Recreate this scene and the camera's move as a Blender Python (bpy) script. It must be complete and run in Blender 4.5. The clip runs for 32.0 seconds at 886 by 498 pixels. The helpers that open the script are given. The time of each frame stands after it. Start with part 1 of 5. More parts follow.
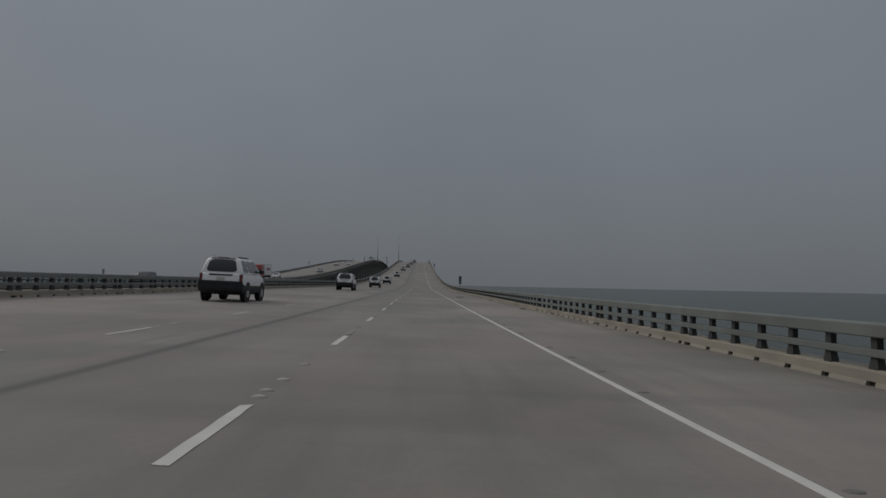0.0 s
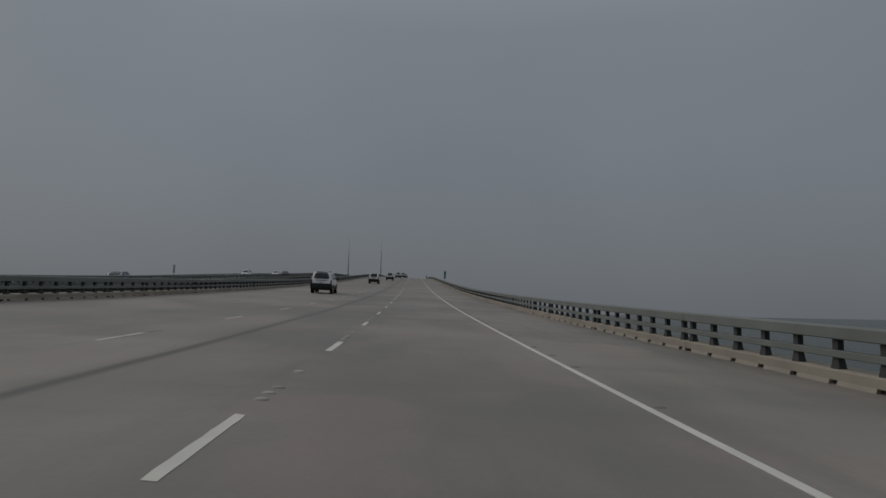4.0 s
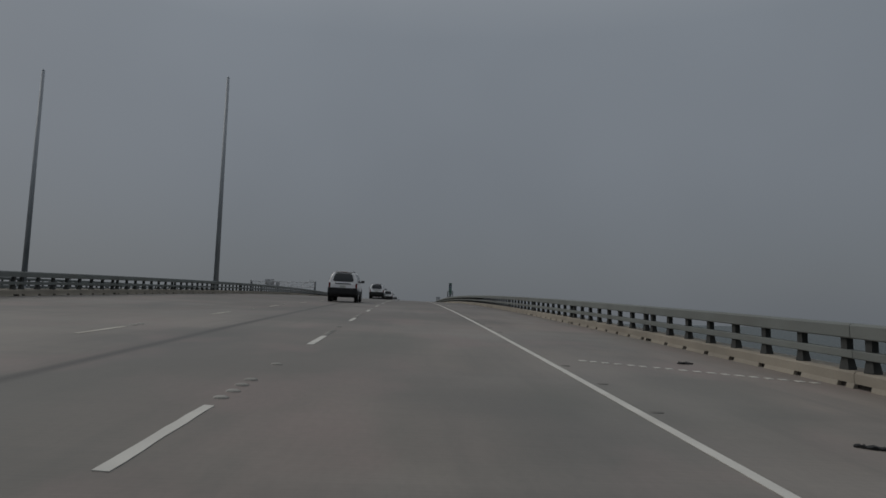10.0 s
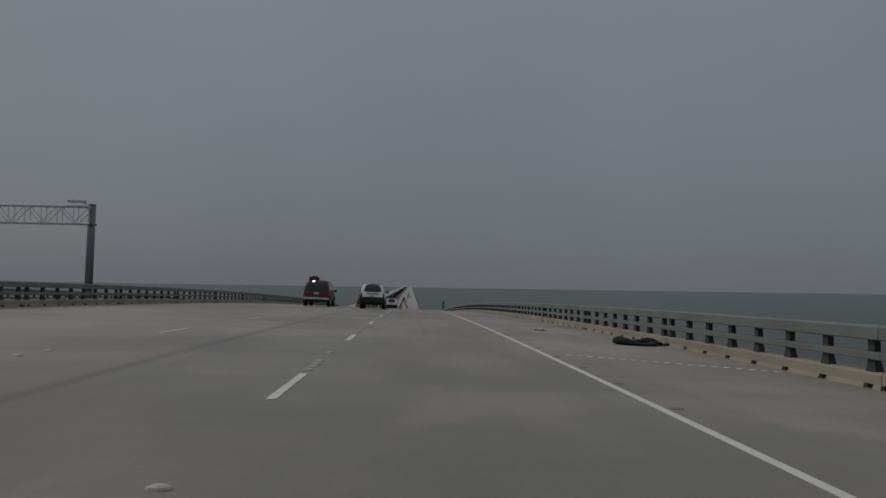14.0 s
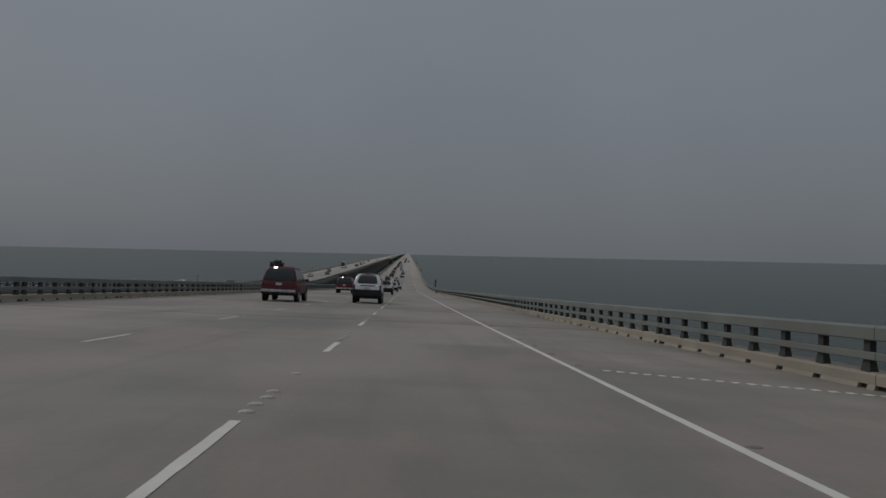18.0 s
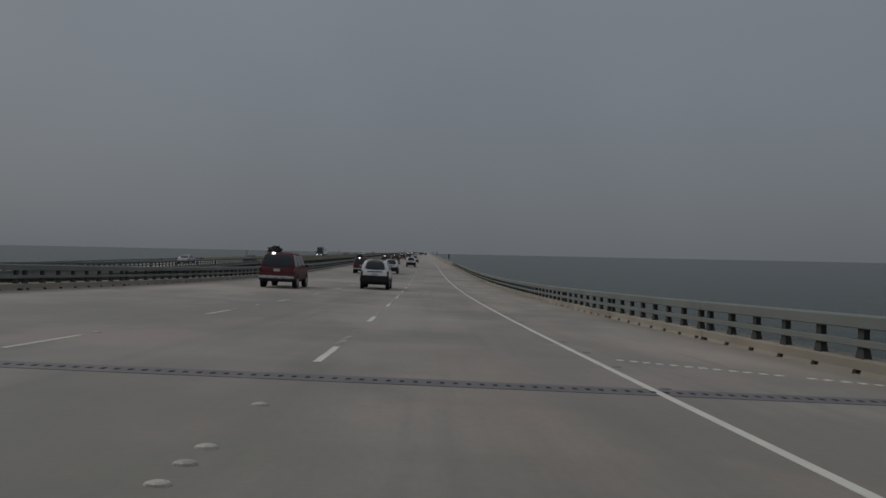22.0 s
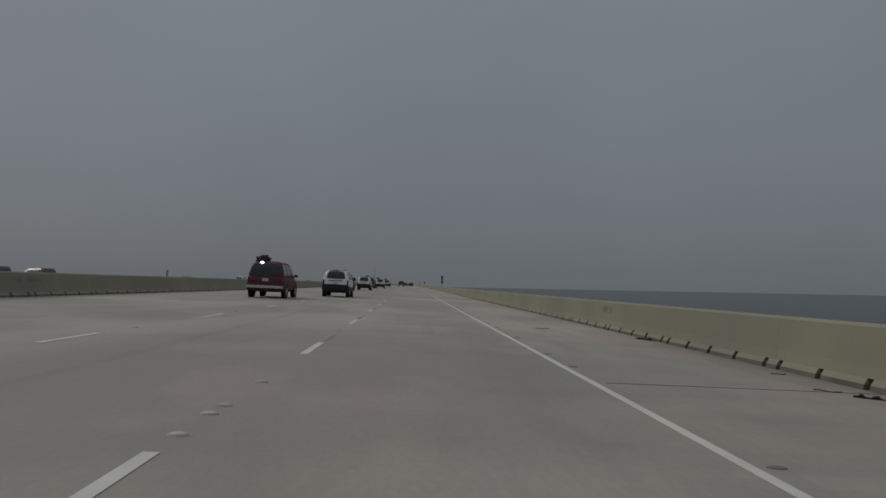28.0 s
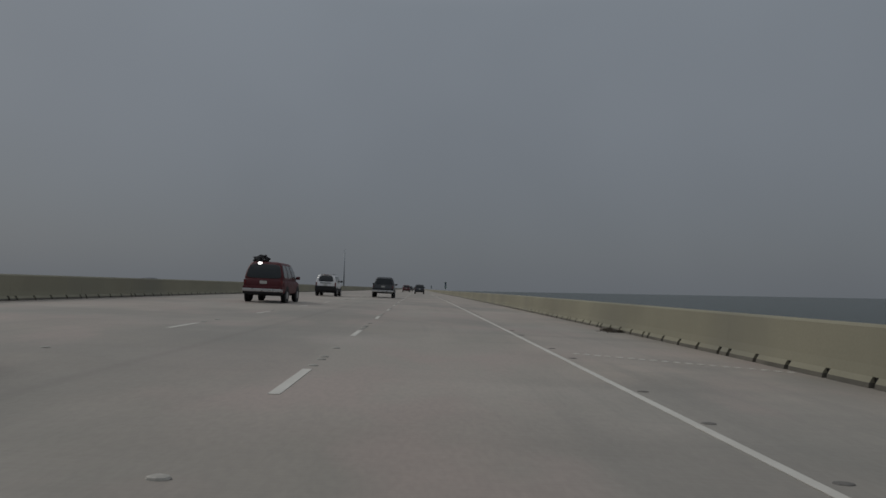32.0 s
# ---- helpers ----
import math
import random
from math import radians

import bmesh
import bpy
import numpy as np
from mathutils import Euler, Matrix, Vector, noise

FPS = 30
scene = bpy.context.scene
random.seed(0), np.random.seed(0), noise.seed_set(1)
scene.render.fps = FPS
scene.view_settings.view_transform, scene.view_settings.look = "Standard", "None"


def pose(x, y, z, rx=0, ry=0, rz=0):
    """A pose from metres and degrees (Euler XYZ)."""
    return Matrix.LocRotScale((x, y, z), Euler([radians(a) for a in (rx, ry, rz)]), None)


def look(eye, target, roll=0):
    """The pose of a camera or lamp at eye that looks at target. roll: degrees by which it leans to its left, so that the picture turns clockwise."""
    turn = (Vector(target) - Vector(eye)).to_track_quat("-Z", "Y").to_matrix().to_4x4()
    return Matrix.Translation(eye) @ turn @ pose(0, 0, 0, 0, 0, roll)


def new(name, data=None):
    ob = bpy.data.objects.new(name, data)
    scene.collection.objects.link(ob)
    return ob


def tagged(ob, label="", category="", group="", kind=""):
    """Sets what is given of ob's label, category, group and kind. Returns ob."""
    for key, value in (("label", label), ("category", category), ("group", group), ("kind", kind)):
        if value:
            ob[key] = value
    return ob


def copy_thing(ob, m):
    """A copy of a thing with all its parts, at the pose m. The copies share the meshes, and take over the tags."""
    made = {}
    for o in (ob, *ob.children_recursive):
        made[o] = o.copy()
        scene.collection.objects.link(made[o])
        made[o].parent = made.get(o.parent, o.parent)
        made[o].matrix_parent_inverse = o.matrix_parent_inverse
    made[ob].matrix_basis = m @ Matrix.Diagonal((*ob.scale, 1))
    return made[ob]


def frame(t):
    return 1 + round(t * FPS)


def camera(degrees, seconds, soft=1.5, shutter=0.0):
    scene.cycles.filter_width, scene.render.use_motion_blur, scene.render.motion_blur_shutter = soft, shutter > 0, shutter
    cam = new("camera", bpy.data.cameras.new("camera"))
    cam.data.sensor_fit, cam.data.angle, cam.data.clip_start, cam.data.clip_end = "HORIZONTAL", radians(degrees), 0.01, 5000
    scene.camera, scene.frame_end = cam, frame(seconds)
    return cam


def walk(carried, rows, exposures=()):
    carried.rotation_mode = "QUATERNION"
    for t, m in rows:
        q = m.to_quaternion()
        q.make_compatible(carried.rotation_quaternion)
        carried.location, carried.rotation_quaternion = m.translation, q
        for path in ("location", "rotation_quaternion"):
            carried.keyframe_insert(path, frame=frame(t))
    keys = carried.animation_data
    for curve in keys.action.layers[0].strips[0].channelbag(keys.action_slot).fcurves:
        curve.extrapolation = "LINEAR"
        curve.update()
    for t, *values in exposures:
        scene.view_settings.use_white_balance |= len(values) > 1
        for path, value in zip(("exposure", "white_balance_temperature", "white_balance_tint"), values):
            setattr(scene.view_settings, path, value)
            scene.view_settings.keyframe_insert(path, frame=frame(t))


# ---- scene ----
S_CROSS = 0.029          # the deck falls to the outer side
WATER = 9.0              # the low deck's height over the lake
KNOT = 37.8              # metres between the knots of the grade
ROWS = [  # seconds, x, y, height over the deck's middle line, yaw, pitch, roll in degrees
    (0, -0.447, -1.90, 9.744, -2.10, 3.24, 1.11),
    (1, -0.600, 35.50, 9.717, -2.77, 3.63, 1.55),
    (2, -0.528, 72.59, 9.739, -3.03, 3.47, 1.22),
    (3, -0.401, 109.96, 9.893, -2.74, 3.86, 1.13),
    (3.5, -0.458, 128.76, 10.158, -2.55, 4.79, 1.12),
    (5.5, -0.511, 204.51, 12.928, -3.14, 6.73, 0.89),
    (6, -0.451, 223.31, 13.937, -2.87, 6.84, 1.02),
    (7, -0.291, 260.67, 16.172, -3.16, 7.06, 0.89),
    (8, -0.238, 297.83, 18.543, -2.53, 7.12, 1.08),
    (9, -0.362, 334.95, 20.878, -2.90, 7.13, 1.21),
    (10, -0.272, 371.80, 22.981, -3.09, 6.26, 1.20),
    (11, -0.278, 408.75, 24.686, -2.29, 5.86, 1.12),
    (12, -0.409, 444.79, 25.854, -2.12, 4.02, 1.44),
    (13, -0.622, 481.82, 26.540, -2.34, 4.33, 1.08),
    (14, -0.592, 518.92, 26.637, -2.93, 3.27, 0.86),
    (14.5, -0.598, 537.77, 26.402, -2.92, 2.06, 1.39),
    (16.5, -0.582, 614.26, 23.546, -2.25, -0.00, 1.24),
    (17, -0.555, 633.30, 22.437, -1.98, -0.60, 1.19),
    (18, -0.577, 671.14, 20.110, -3.17, 0.35, 1.20),
    (19, -0.225, 709.21, 17.919, -2.93, -0.32, 1.30),
    (20, -0.048, 747.42, 15.813, -2.39, -0.57, 1.03),
    (21, -0.500, 785.40, 13.729, -2.30, 0.53, 1.30),
    (22, -0.574, 822.92, 11.859, -1.62, 0.32, 1.18),
    (23, -0.804, 860.76, 10.515, -2.36, 1.98, 1.37),
    (24, -0.759, 898.72, 10.041, -3.18, 3.03, 1.22),
    (25, -0.460, 937.07, 10.080, -3.00, 3.45, 1.43),
    (27.5, -0.407, 1033.13, 10.046, -3.03, 3.33, 1.11),
    (28, -0.333, 1052.36, 10.055, -2.85, 3.39, 1.11),
    (29, -0.148, 1090.78, 10.104, -2.28, 3.36, 1.04),
    (30, -0.074, 1129.05, 10.160, -2.44, 3.23, 0.80),
    (31, -0.194, 1166.83, 10.238, -2.13, 3.36, 1.04),
    (32, -0.514, 1204.9, 10.350, -2.13, 3.72, 1.05),
]
GRADES = [-0.0049, -0.0046, -0.0027, 0.0017, -0.0008, 0.0109, 0.0308, 0.0463, 0.0574, 0.0635, 0.0644, 0.0605, 0.0509, 0.0365, 0.0223, 0.0077, -0.0130, -0.0320, -0.0535, -0.0631, -0.0585, -0.0547, -0.0558, -0.0528, -0.0427, -0.0178, 0.0021, 0.0000, -0.0005, -0.0008, 0.0013, 0.0013, 0.0018, 0.0026, 0.0035, 0.0015]

cam = camera(71.0, 32.0, soft=1.6)


def aim(t, x, y, z, yaw, pitch, roll):
    a, b = radians(yaw), radians(pitch)
    way = Vector((-math.sin(a) * math.cos(b), math.cos(a) * math.cos(b), math.sin(b)))
    eye = Vector((x, y, z))
    return t, look(eye, eye + way, roll)


walk(cam, [aim(*r) for r in ROWS])

# ---- sky and sun: a bright, thick overcast ----
world = bpy.data.worlds.new("overcast")
scene.world = world
world.use_nodes = True
wn, wl = world.node_tree.nodes, world.node_tree.links
wn.clear()
w_out = wn.new("ShaderNodeOutputWorld")
w_bg = wn.new("ShaderNodeBackground")
w_sky = wn.new("ShaderNodeTexSky")
w_sky.sky_type = "NISHITA"
w_sky.sun_disc = False
w_sky.sun_elevation = radians(40)
w_sky.sun_rotation = radians(-67)
w_sky.dust_density = 4.0
w_geo = wn.new("ShaderNodeTexCoord")
w_sep = wn.new("ShaderNodeSeparateXYZ")
w_ramp = wn.new("ShaderNodeValToRGB")
w_ramp.color_ramp.elements[0].position = 0.0
w_ramp.color_ramp.elements[0].color = (0.123, 0.135, 0.15, 1)
w_ramp.color_ramp.elements[1].position = 1.0
w_ramp.color_ramp.elements[1].color = (0.45, 0.47, 0.50, 1)
for p_, c_ in ((0.06, (0.134, 0.147, 0.162, 1)), (0.22, (0.157, 0.174, 0.195, 1)), (0.42, (0.176, 0.197, 0.222, 1))):
    e_ = w_ramp.color_ramp.elements.new(p_)
    e_.color = c_
w_noise = wn.new("ShaderNodeTexNoise")
w_noise.inputs["Scale"].default_value = 2.2
w_noise.inputs["Detail"].default_value = 3.0
w_cloud = wn.new("ShaderNodeMapRange")
w_cloud.inputs["From Min"].default_value = 0.3
w_cloud.inputs["From Max"].default_value = 0.7
w_cloud.inputs["To Min"].default_value = 0.95
w_cloud.inputs["To Max"].default_value = 1.05
w_mul = wn.new("ShaderNodeVectorMath")
w_mul.operation = "SCALE"
w_mix = wn.new("ShaderNodeMix")
w_mix.data_type = "RGBA"
w_mix.inputs[0].default_value = 0.004
wl.new(w_geo.outputs["Generated"], w_sep.inputs[0])
wl.new(w_sep.outputs["Z"], w_ramp.inputs[0])
wl.new(w_geo.outputs["Generated"], w_noise.inputs["Vector"])
wl.new(w_noise.outputs["Fac"], w_cloud.inputs["Value"])
wl.new(w_ramp.outputs["Color"], w_mul.inputs[0])
wl.new(w_cloud.outputs["Result"], w_mul.inputs["Scale"])
wl.new(w_mul.outputs["Vector"], w_mix.inputs[6])
wl.new(w_sky.outputs["Color"], w_mix.inputs[7])
wl.new(w_mix.outputs[2], w_bg.inputs["Color"])
w_bg.inputs["Strength"].default_value = 1.0
wl.new(w_bg.outputs[0], w_out.inputs[0])

sun_data = bpy.data.lights.new("sun", "SUN")
sun_data.energy = 0.7
sun_data.angle = radians(28)
sun_data.color = (1.0, 0.95, 0.88)
sun = new("sun", sun_data)
sun.matrix_world = look((-105, 45, 95), (0, 0, 0))


# ---- materials ----
def nodes_of(name):
    m = bpy.data.materials.new(name)
    m.use_nodes = True
    return m, m.node_tree.nodes, m.node_tree.links, m.node_tree.nodes["Principled BSDF"]


def noise_node(nt, ln, scale, detail=4.0, stretch=(1, 1, 1), coord="Object"):
    tc = nt.new("ShaderNodeTexCoord")
    mp = nt.new("ShaderNodeMapping")
    mp.inputs["Scale"].default_value = stretch
    nz = nt.new("ShaderNodeTexNoise")
    nz.inputs["Scale"].default_value = scale
    nz.inputs["Detail"].default_value = detail
    ln.new(tc.outputs[coord], mp.inputs["Vector"])
    ln.new(mp.outputs["Vector"], nz.inputs["Vector"])
    return nz


def ranged(nt, ln, src, a, b, lo=0.3, hi=0.7):
    mr = nt.new("ShaderNodeMapRange")
    mr.inputs["From Min"].default_value = lo
    mr.inputs["From Max"].default_value = hi
    mr.inputs["To Min"].default_value = a
    mr.inputs["To Max"].default_value = b
    ln.new(src, mr.inputs["Value"])
    return mr.outputs["Result"]


def blend(nt, ln, fac, a, b, kind="MIX"):
    mx = nt.new("ShaderNodeMix")
    mx.data_type = "RGBA"
    mx.blend_type = kind
    for sock, v in ((mx.inputs[0], fac), (mx.inputs[6], a), (mx.inputs[7], b)):
        if isinstance(v, (int, float, tuple)):
            sock.default_value = v if not isinstance(v, tuple) else (*v, 1)
        else:
            ln.new(v, sock)
    return mx.outputs[2]


def mat(name, base, rough=0.7, metal=0.0, vary=0.12, scale=3.0, grain=40.0, bump=0.15, coat=0.0, dirt=None, stretch=(1, 1, 1), by_piece=0.0):
    m, nt, ln, bsdf = nodes_of(name)
    big = noise_node(nt, ln, scale, 5, stretch)
    small = noise_node(nt, ln, grain, 3)
    dark = tuple(c * (1 - vary) for c in base)
    lite = tuple(min(1, c * (1 + vary)) for c in base)
    col = blend(nt, ln, ranged(nt, ln, big.outputs["Fac"], 0, 1), dark, lite)
    col = blend(nt, ln, ranged(nt, ln, small.outputs["Fac"], 0, vary), col, tuple(c * 0.6 for c in base))
    if dirt:
        spots = noise_node(nt, ln, scale * 0.6, 6, (1, 1, 0.5))
        col = blend(nt, ln, ranged(nt, ln, spots.outputs["Fac"], 0, 0.75, 0.52, 0.68), col, dirt)
    if by_piece:
        info = nt.new("ShaderNodeObjectInfo")
        col = blend(nt, ln, ranged(nt, ln, info.outputs["Random"], 0, by_piece, 0, 1), col, tuple(c * 0.5 for c in base))
    ln.new(col, bsdf.inputs["Base Color"])
    bsdf.inputs["Metallic"].default_value = metal
    ln.new(ranged(nt, ln, big.outputs["Fac"], max(0.02, rough - 0.1), min(1, rough + 0.1)), bsdf.inputs["Roughness"])
    bsdf.inputs["Coat Weight"].default_value = coat
    bsdf.inputs["Coat Roughness"].default_value = 0.08
    if bump:
        bp = nt.new("ShaderNodeBump")
        bp.inputs["Strength"].default_value = bump
        bp.inputs["Distance"].default_value = 0.01
        ln.new(small.outputs["Fac"], bp.inputs["Height"])
        ln.new(bp.outputs["Normal"], bsdf.inputs["Normal"])
    return m


def deck_material():
    """Tined concrete: tan shoulders, lanes greyed by tyres, a stained lengthwise seam, cross bands and blotches."""
    m, nt, ln, bsdf = nodes_of("deck_concrete")
    tc = nt.new("ShaderNodeTexCoord")
    sep = nt.new("ShaderNodeSeparateXYZ")
    ln.new(tc.outputs["Object"], sep.inputs[0])
    wob = noise_node(nt, ln, 0.16, 3, (1, 0.5, 0))
    add = nt.new("ShaderNodeMath")
    add.operation = "MULTIPLY_ADD"
    add.inputs[1].default_value = 0.9
    ln.new(wob.outputs["Fac"], add.inputs[0])
    ln.new(sep.outputs["X"], add.inputs[2])
    ramp = nt.new("ShaderNodeValToRGB")     # how far traffic has greyed the concrete, across the deck
    ramp.color_ramp.interpolation = "EASE"
    mr = nt.new("ShaderNodeMapRange")
    mr.inputs["From Min"].default_value = -14.0
    mr.inputs["From Max"].default_value = 7.0
    ln.new(add.outputs[0], mr.inputs["Value"])
    ln.new(mr.outputs["Result"], ramp.inputs[0])
    at = lambda x: (x + 14.0 + 0.45) / 21.0
    stops = ((-13.0, 0.3), (-9.4, 0.36), (-8.4, 0.62), (-7.3, 0.5), (-6.2, 0.66), (-5.0, 0.7), (-4.3, 0.82), (-3.85, 1.0), (-3.0, 0.9), (-2.2, 0.8), (-1.5, 0.7), (-0.8, 0.76), (0.0, 0.58), (0.9, 0.76), (1.7, 0.46), (2.3, 0.08), (4.2, 0.0), (5.6, 0.24))
    els = ramp.color_ramp.elements
    els[0].position, els[0].color = at(stops[0][0]), (stops[0][1],) * 3 + (1,)
    els[1].position, els[1].color = at(stops[-1][0]), (stops[-1][1],) * 3 + (1,)
    for x_, v_ in stops[1:-1]:
        e = els.new(at(x_))
        e.color = (v_, v_, v_, 1)
    tan, grey = (0.455, 0.382, 0.318), (0.286, 0.263, 0.225)
    col = blend(nt, ln, ramp.outputs["Color"], tan, grey)
    blot = noise_node(nt, ln, 0.22, 5, (1, 0.55, 1))
    col = blend(nt, ln, ranged(nt, ln, blot.outputs["Fac"], 0.0, 0.68, 0.44, 0.62), col, (0.2, 0.19, 0.168))
    pale = noise_node(nt, ln, 0.12, 4, (0.5, 1.6, 1))
    col = blend(nt, ln, ranged(nt, ln, pale.outputs["Fac"], 0.0, 0.7, 0.5, 0.64), col, (0.47, 0.42, 0.365))
    band = noise_node(nt, ln, 1.0, 4, (0.12, 1.3, 1))
    col = blend(nt, ln, ranged(nt, ln, band.outputs["Fac"], 0.0, 0.42, 0.5, 0.66), col, (0.19, 0.182, 0.162))
    mottle = noise_node(nt, ln, 0.9, 5, (0.8, 0.45, 1))
    col = blend(nt, ln, ranged(nt, ln, mottle.outputs["Fac"], 0.0, 0.34, 0.5, 0.66), col, (0.17, 0.165, 0.148))
    bloom = noise_node(nt, ln, 0.55, 5, (0.6, 0.8, 1.6))
    col = blend(nt, ln, ranged(nt, ln, bloom.outputs["Fac"], 0.0, 0.4, 0.52, 0.68), col, (0.46, 0.42, 0.375))
    streak = noise_node(nt, ln, 2.4, 4, (1.4, 0.05, 1))
    col = blend(nt, ln, ranged(nt, ln, streak.outputs["Fac"], 0.0, 0.45, 0.5, 0.7), col, (0.2, 0.19, 0.17))
    warm = noise_node(nt, ln, 0.3, 4, (1.0, 0.6, 1))
    col = blend(nt, ln, ranged(nt, ln, warm.outputs["Fac"], 0.0, 0.52, 0.47, 0.62), col, (0.40, 0.322, 0.282))
    cool = noise_node(nt, ln, 0.42, 4, (0.8, 0.5, 1.7))
    col = blend(nt, ln, ranged(nt, ln, cool.outputs["Fac"], 0.0, 0.42, 0.49, 0.64), col, (0.19, 0.2, 0.165))
    # broad cloudy stains, and a pink or green cast that drifts with them
    cloud = noise_node(nt, ln, 0.3, 4, (0.9, 0.42, 2.3))
    col = blend(nt, ln, ranged(nt, ln, cloud.outputs["Fac"], 0.0, 0.42, 0.5, 0.62), col, (0.18, 0.173, 0.152))
    col = blend(nt, ln, ranged(nt, ln, cloud.outputs["Fac"], 0.42, 0.0, 0.38, 0.5), col, (0.475, 0.425, 0.37))
    rose = noise_node(nt, ln, 0.5, 3, (1.1, 0.7, 3.1))
    col = blend(nt, ln, ranged(nt, ln, rose.outputs["Fac"], 0.0, 0.5, 0.54, 0.66), col, (0.42, 0.315, 0.285))
    # the older, darker pours of the high spans
    age = nt.new("ShaderNodeMapRange")
    age.interpolation_type = "SMOOTHSTEP"
    for nm_, v_ in (("From Min", 600.0), ("From Max", 1040.0), ("To Min", 0.38), ("To Max", 0.0)):
        age.inputs[nm_].default_value = v_
    ln.new(sep.outputs["Y"], age.inputs["Value"])
    col = blend(nt, ln, age.outputs["Result"], col, (0.085, 0.081, 0.074))
    # tones along the bridge: differing pours, plus view-dependent darkening put into the colour
    pour_shade_tones = (
        (-20.0, 290.0, ((-19, 0.95), (12, 0.97), (20, 1.14), (28, 1.14), (34, 1.02), (39, 1.08), (47, 1.05), (60, 0.95), (76, 0.9), (110, 0.92), (200, 0.97), (207, 1.1), (216, 1.08), (228, 1.0), (242, 0.95), (262, 0.88), (285, 0.9))),
        (290.0, 700.0, ((292, 0.9), (303, 0.93), (350, 0.89), (366, 0.98), (388, 0.96), (393, 0.86), (402, 0.84), (410, 0.68), (434, 0.68), (443, 1.2), (470, 1.18), (482, 1.1), (498, 1.05), (503, 0.97), (510, 0.98), (516, 1.14), (552, 1.14), (612, 1.0), (655, 1.0), (690, 1.0))),
        (700.0, 1260.0, ((703, 1.0), (728, 0.98), (732, 0.9), (740, 0.92), (748, 1.03), (764, 1.04), (800, 1.0), (841, 0.95), (850, 1.0), (895, 0.94), (912, 0.9), (940, 0.88), (952, 0.92), (1000, 1.0), (1056, 0.95), (1064, 0.97), (1068, 1.03), (1130, 1.0), (1170, 0.95), (1178, 1.0), (1250, 1.0))),
    )
    for y0, y1, tones in pour_shade_tones:
        at_ = nt.new("ShaderNodeMapRange")
        at_.inputs["From Min"].default_value = y0
        at_.inputs["From Max"].default_value = y1
        ln.new(sep.outputs["Y"], at_.inputs["Value"])
        tr = nt.new("ShaderNodeValToRGB")
        ln.new(at_.outputs["Result"], tr.inputs[0])
        te = tr.color_ramp.elements
        for el, (y_, v_) in zip((te[0], te[1]), (tones[0], tones[-1])):
            el.position, el.color = (y_ - y0) / (y1 - y0), (v_, v_, v_, 1)
        for y_, v_ in tones[1:-1]:
            te.new((y_ - y0) / (y1 - y0)).color = (v_, v_, v_, 1)
        col = blend(nt, ln, 1.0, col, tr.outputs["Color"], "MULTIPLY")
    # the paler pours of the low deck
    pour = nt.new("ShaderNodeMapRange")
    pour.interpolation_type = "SMOOTHSTEP"
    for nm_, v_ in (("From Min", 965.0), ("From Max", 1100.0), ("To Min", 0.0), ("To Max", 0.27)):
        pour.inputs[nm_].default_value = v_
    ln.new(sep.outputs["Y"], pour.inputs["Value"])
    col = blend(nt, ln, pour.outputs["Result"], col, (0.44, 0.402, 0.346))
    # the stained seam between two pours
    seam = nt.new("ShaderNodeMath")
    seam.operation = "ABSOLUTE"
    off = nt.new("ShaderNodeMath")
    off.operation = "ADD"
    off.inputs[1].default_value = 3.84
    swob = noise_node(nt, ln, 0.5, 3, (0.2, 0.3, 0))
    smul = nt.new("ShaderNodeMath")
    smul.operation = "MULTIPLY_ADD"
    smul.inputs[1].default_value = 0.12
    ln.new(swob.outputs["Fac"], smul.inputs[0])
    ln.new(sep.outputs["X"], smul.inputs[2])
    ln.new(smul.outputs[0], off.inputs[0])
    ln.new(off.outputs[0], seam.inputs[0])
    near = ranged(nt, ln, seam.outputs[0], 1.0, 0.0, 0.025, 0.15)
    fade = noise_node(nt, ln, 0.05, 3, (0, 1, 0))
    keep = ranged(nt, ln, fade.outputs["Fac"], 0.8, 1.0, 0.35, 0.6)
    far = ranged(nt, ln, sep.outputs["Y"], 1.0, 0.12, 400.0, 600.0)
    gate_ = nt.new("ShaderNodeMath")
    gate_.operation = "MULTIPLY"
    ln.new(keep, gate_.inputs[0])
    ln.new(far, gate_.inputs[1])
    gate = gate_.outputs[0]
    both = nt.new("ShaderNodeMath")
    both.operation = "MULTIPLY"
    ln.new(near, both.inputs[0])
    ln.new(gate, both.inputs[1])
    col = blend(nt, ln, both.outputs[0], col, (0.03, 0.028, 0.025))
    # grime drawn out to one side of the seam
    trail = ranged(nt, ln, off.outputs[0], 0.42, 0.0, 0.0, 1.2)
    start = ranged(nt, ln, off.outputs[0], 0.0, 1.0, -0.4, 0.02)
    smear = nt.new("ShaderNodeMath")
    smear.operation = "MULTIPLY"
    ln.new(trail, smear.inputs[0])
    ln.new(start, smear.inputs[1])
    smear2 = nt.new("ShaderNodeMath")
    smear2.operation = "MULTIPLY"
    ln.new(smear.outputs[0], smear2.inputs[0])
    ln.new(gate, smear2.inputs[1])
    col = blend(nt, ln, smear2.outputs[0], col, (0.12, 0.115, 0.103))
    grain = noise_node(nt, ln, 22, 4, (1, 0.4, 1))
    col = blend(nt, ln, ranged(nt, ln, grain.outputs["Fac"], 0.0, 0.16), col, (0.10, 0.095, 0.09))
    ln.new(col, bsdf.inputs["Base Color"])
    ln.new(ranged(nt, ln, blot.outputs["Fac"], 0.72, 0.6), bsdf.inputs["Roughness"])
    bsdf.inputs["Specular IOR Level"].default_value = 0.5
    bsdf.inputs["Sheen Weight"].default_value = 0.11
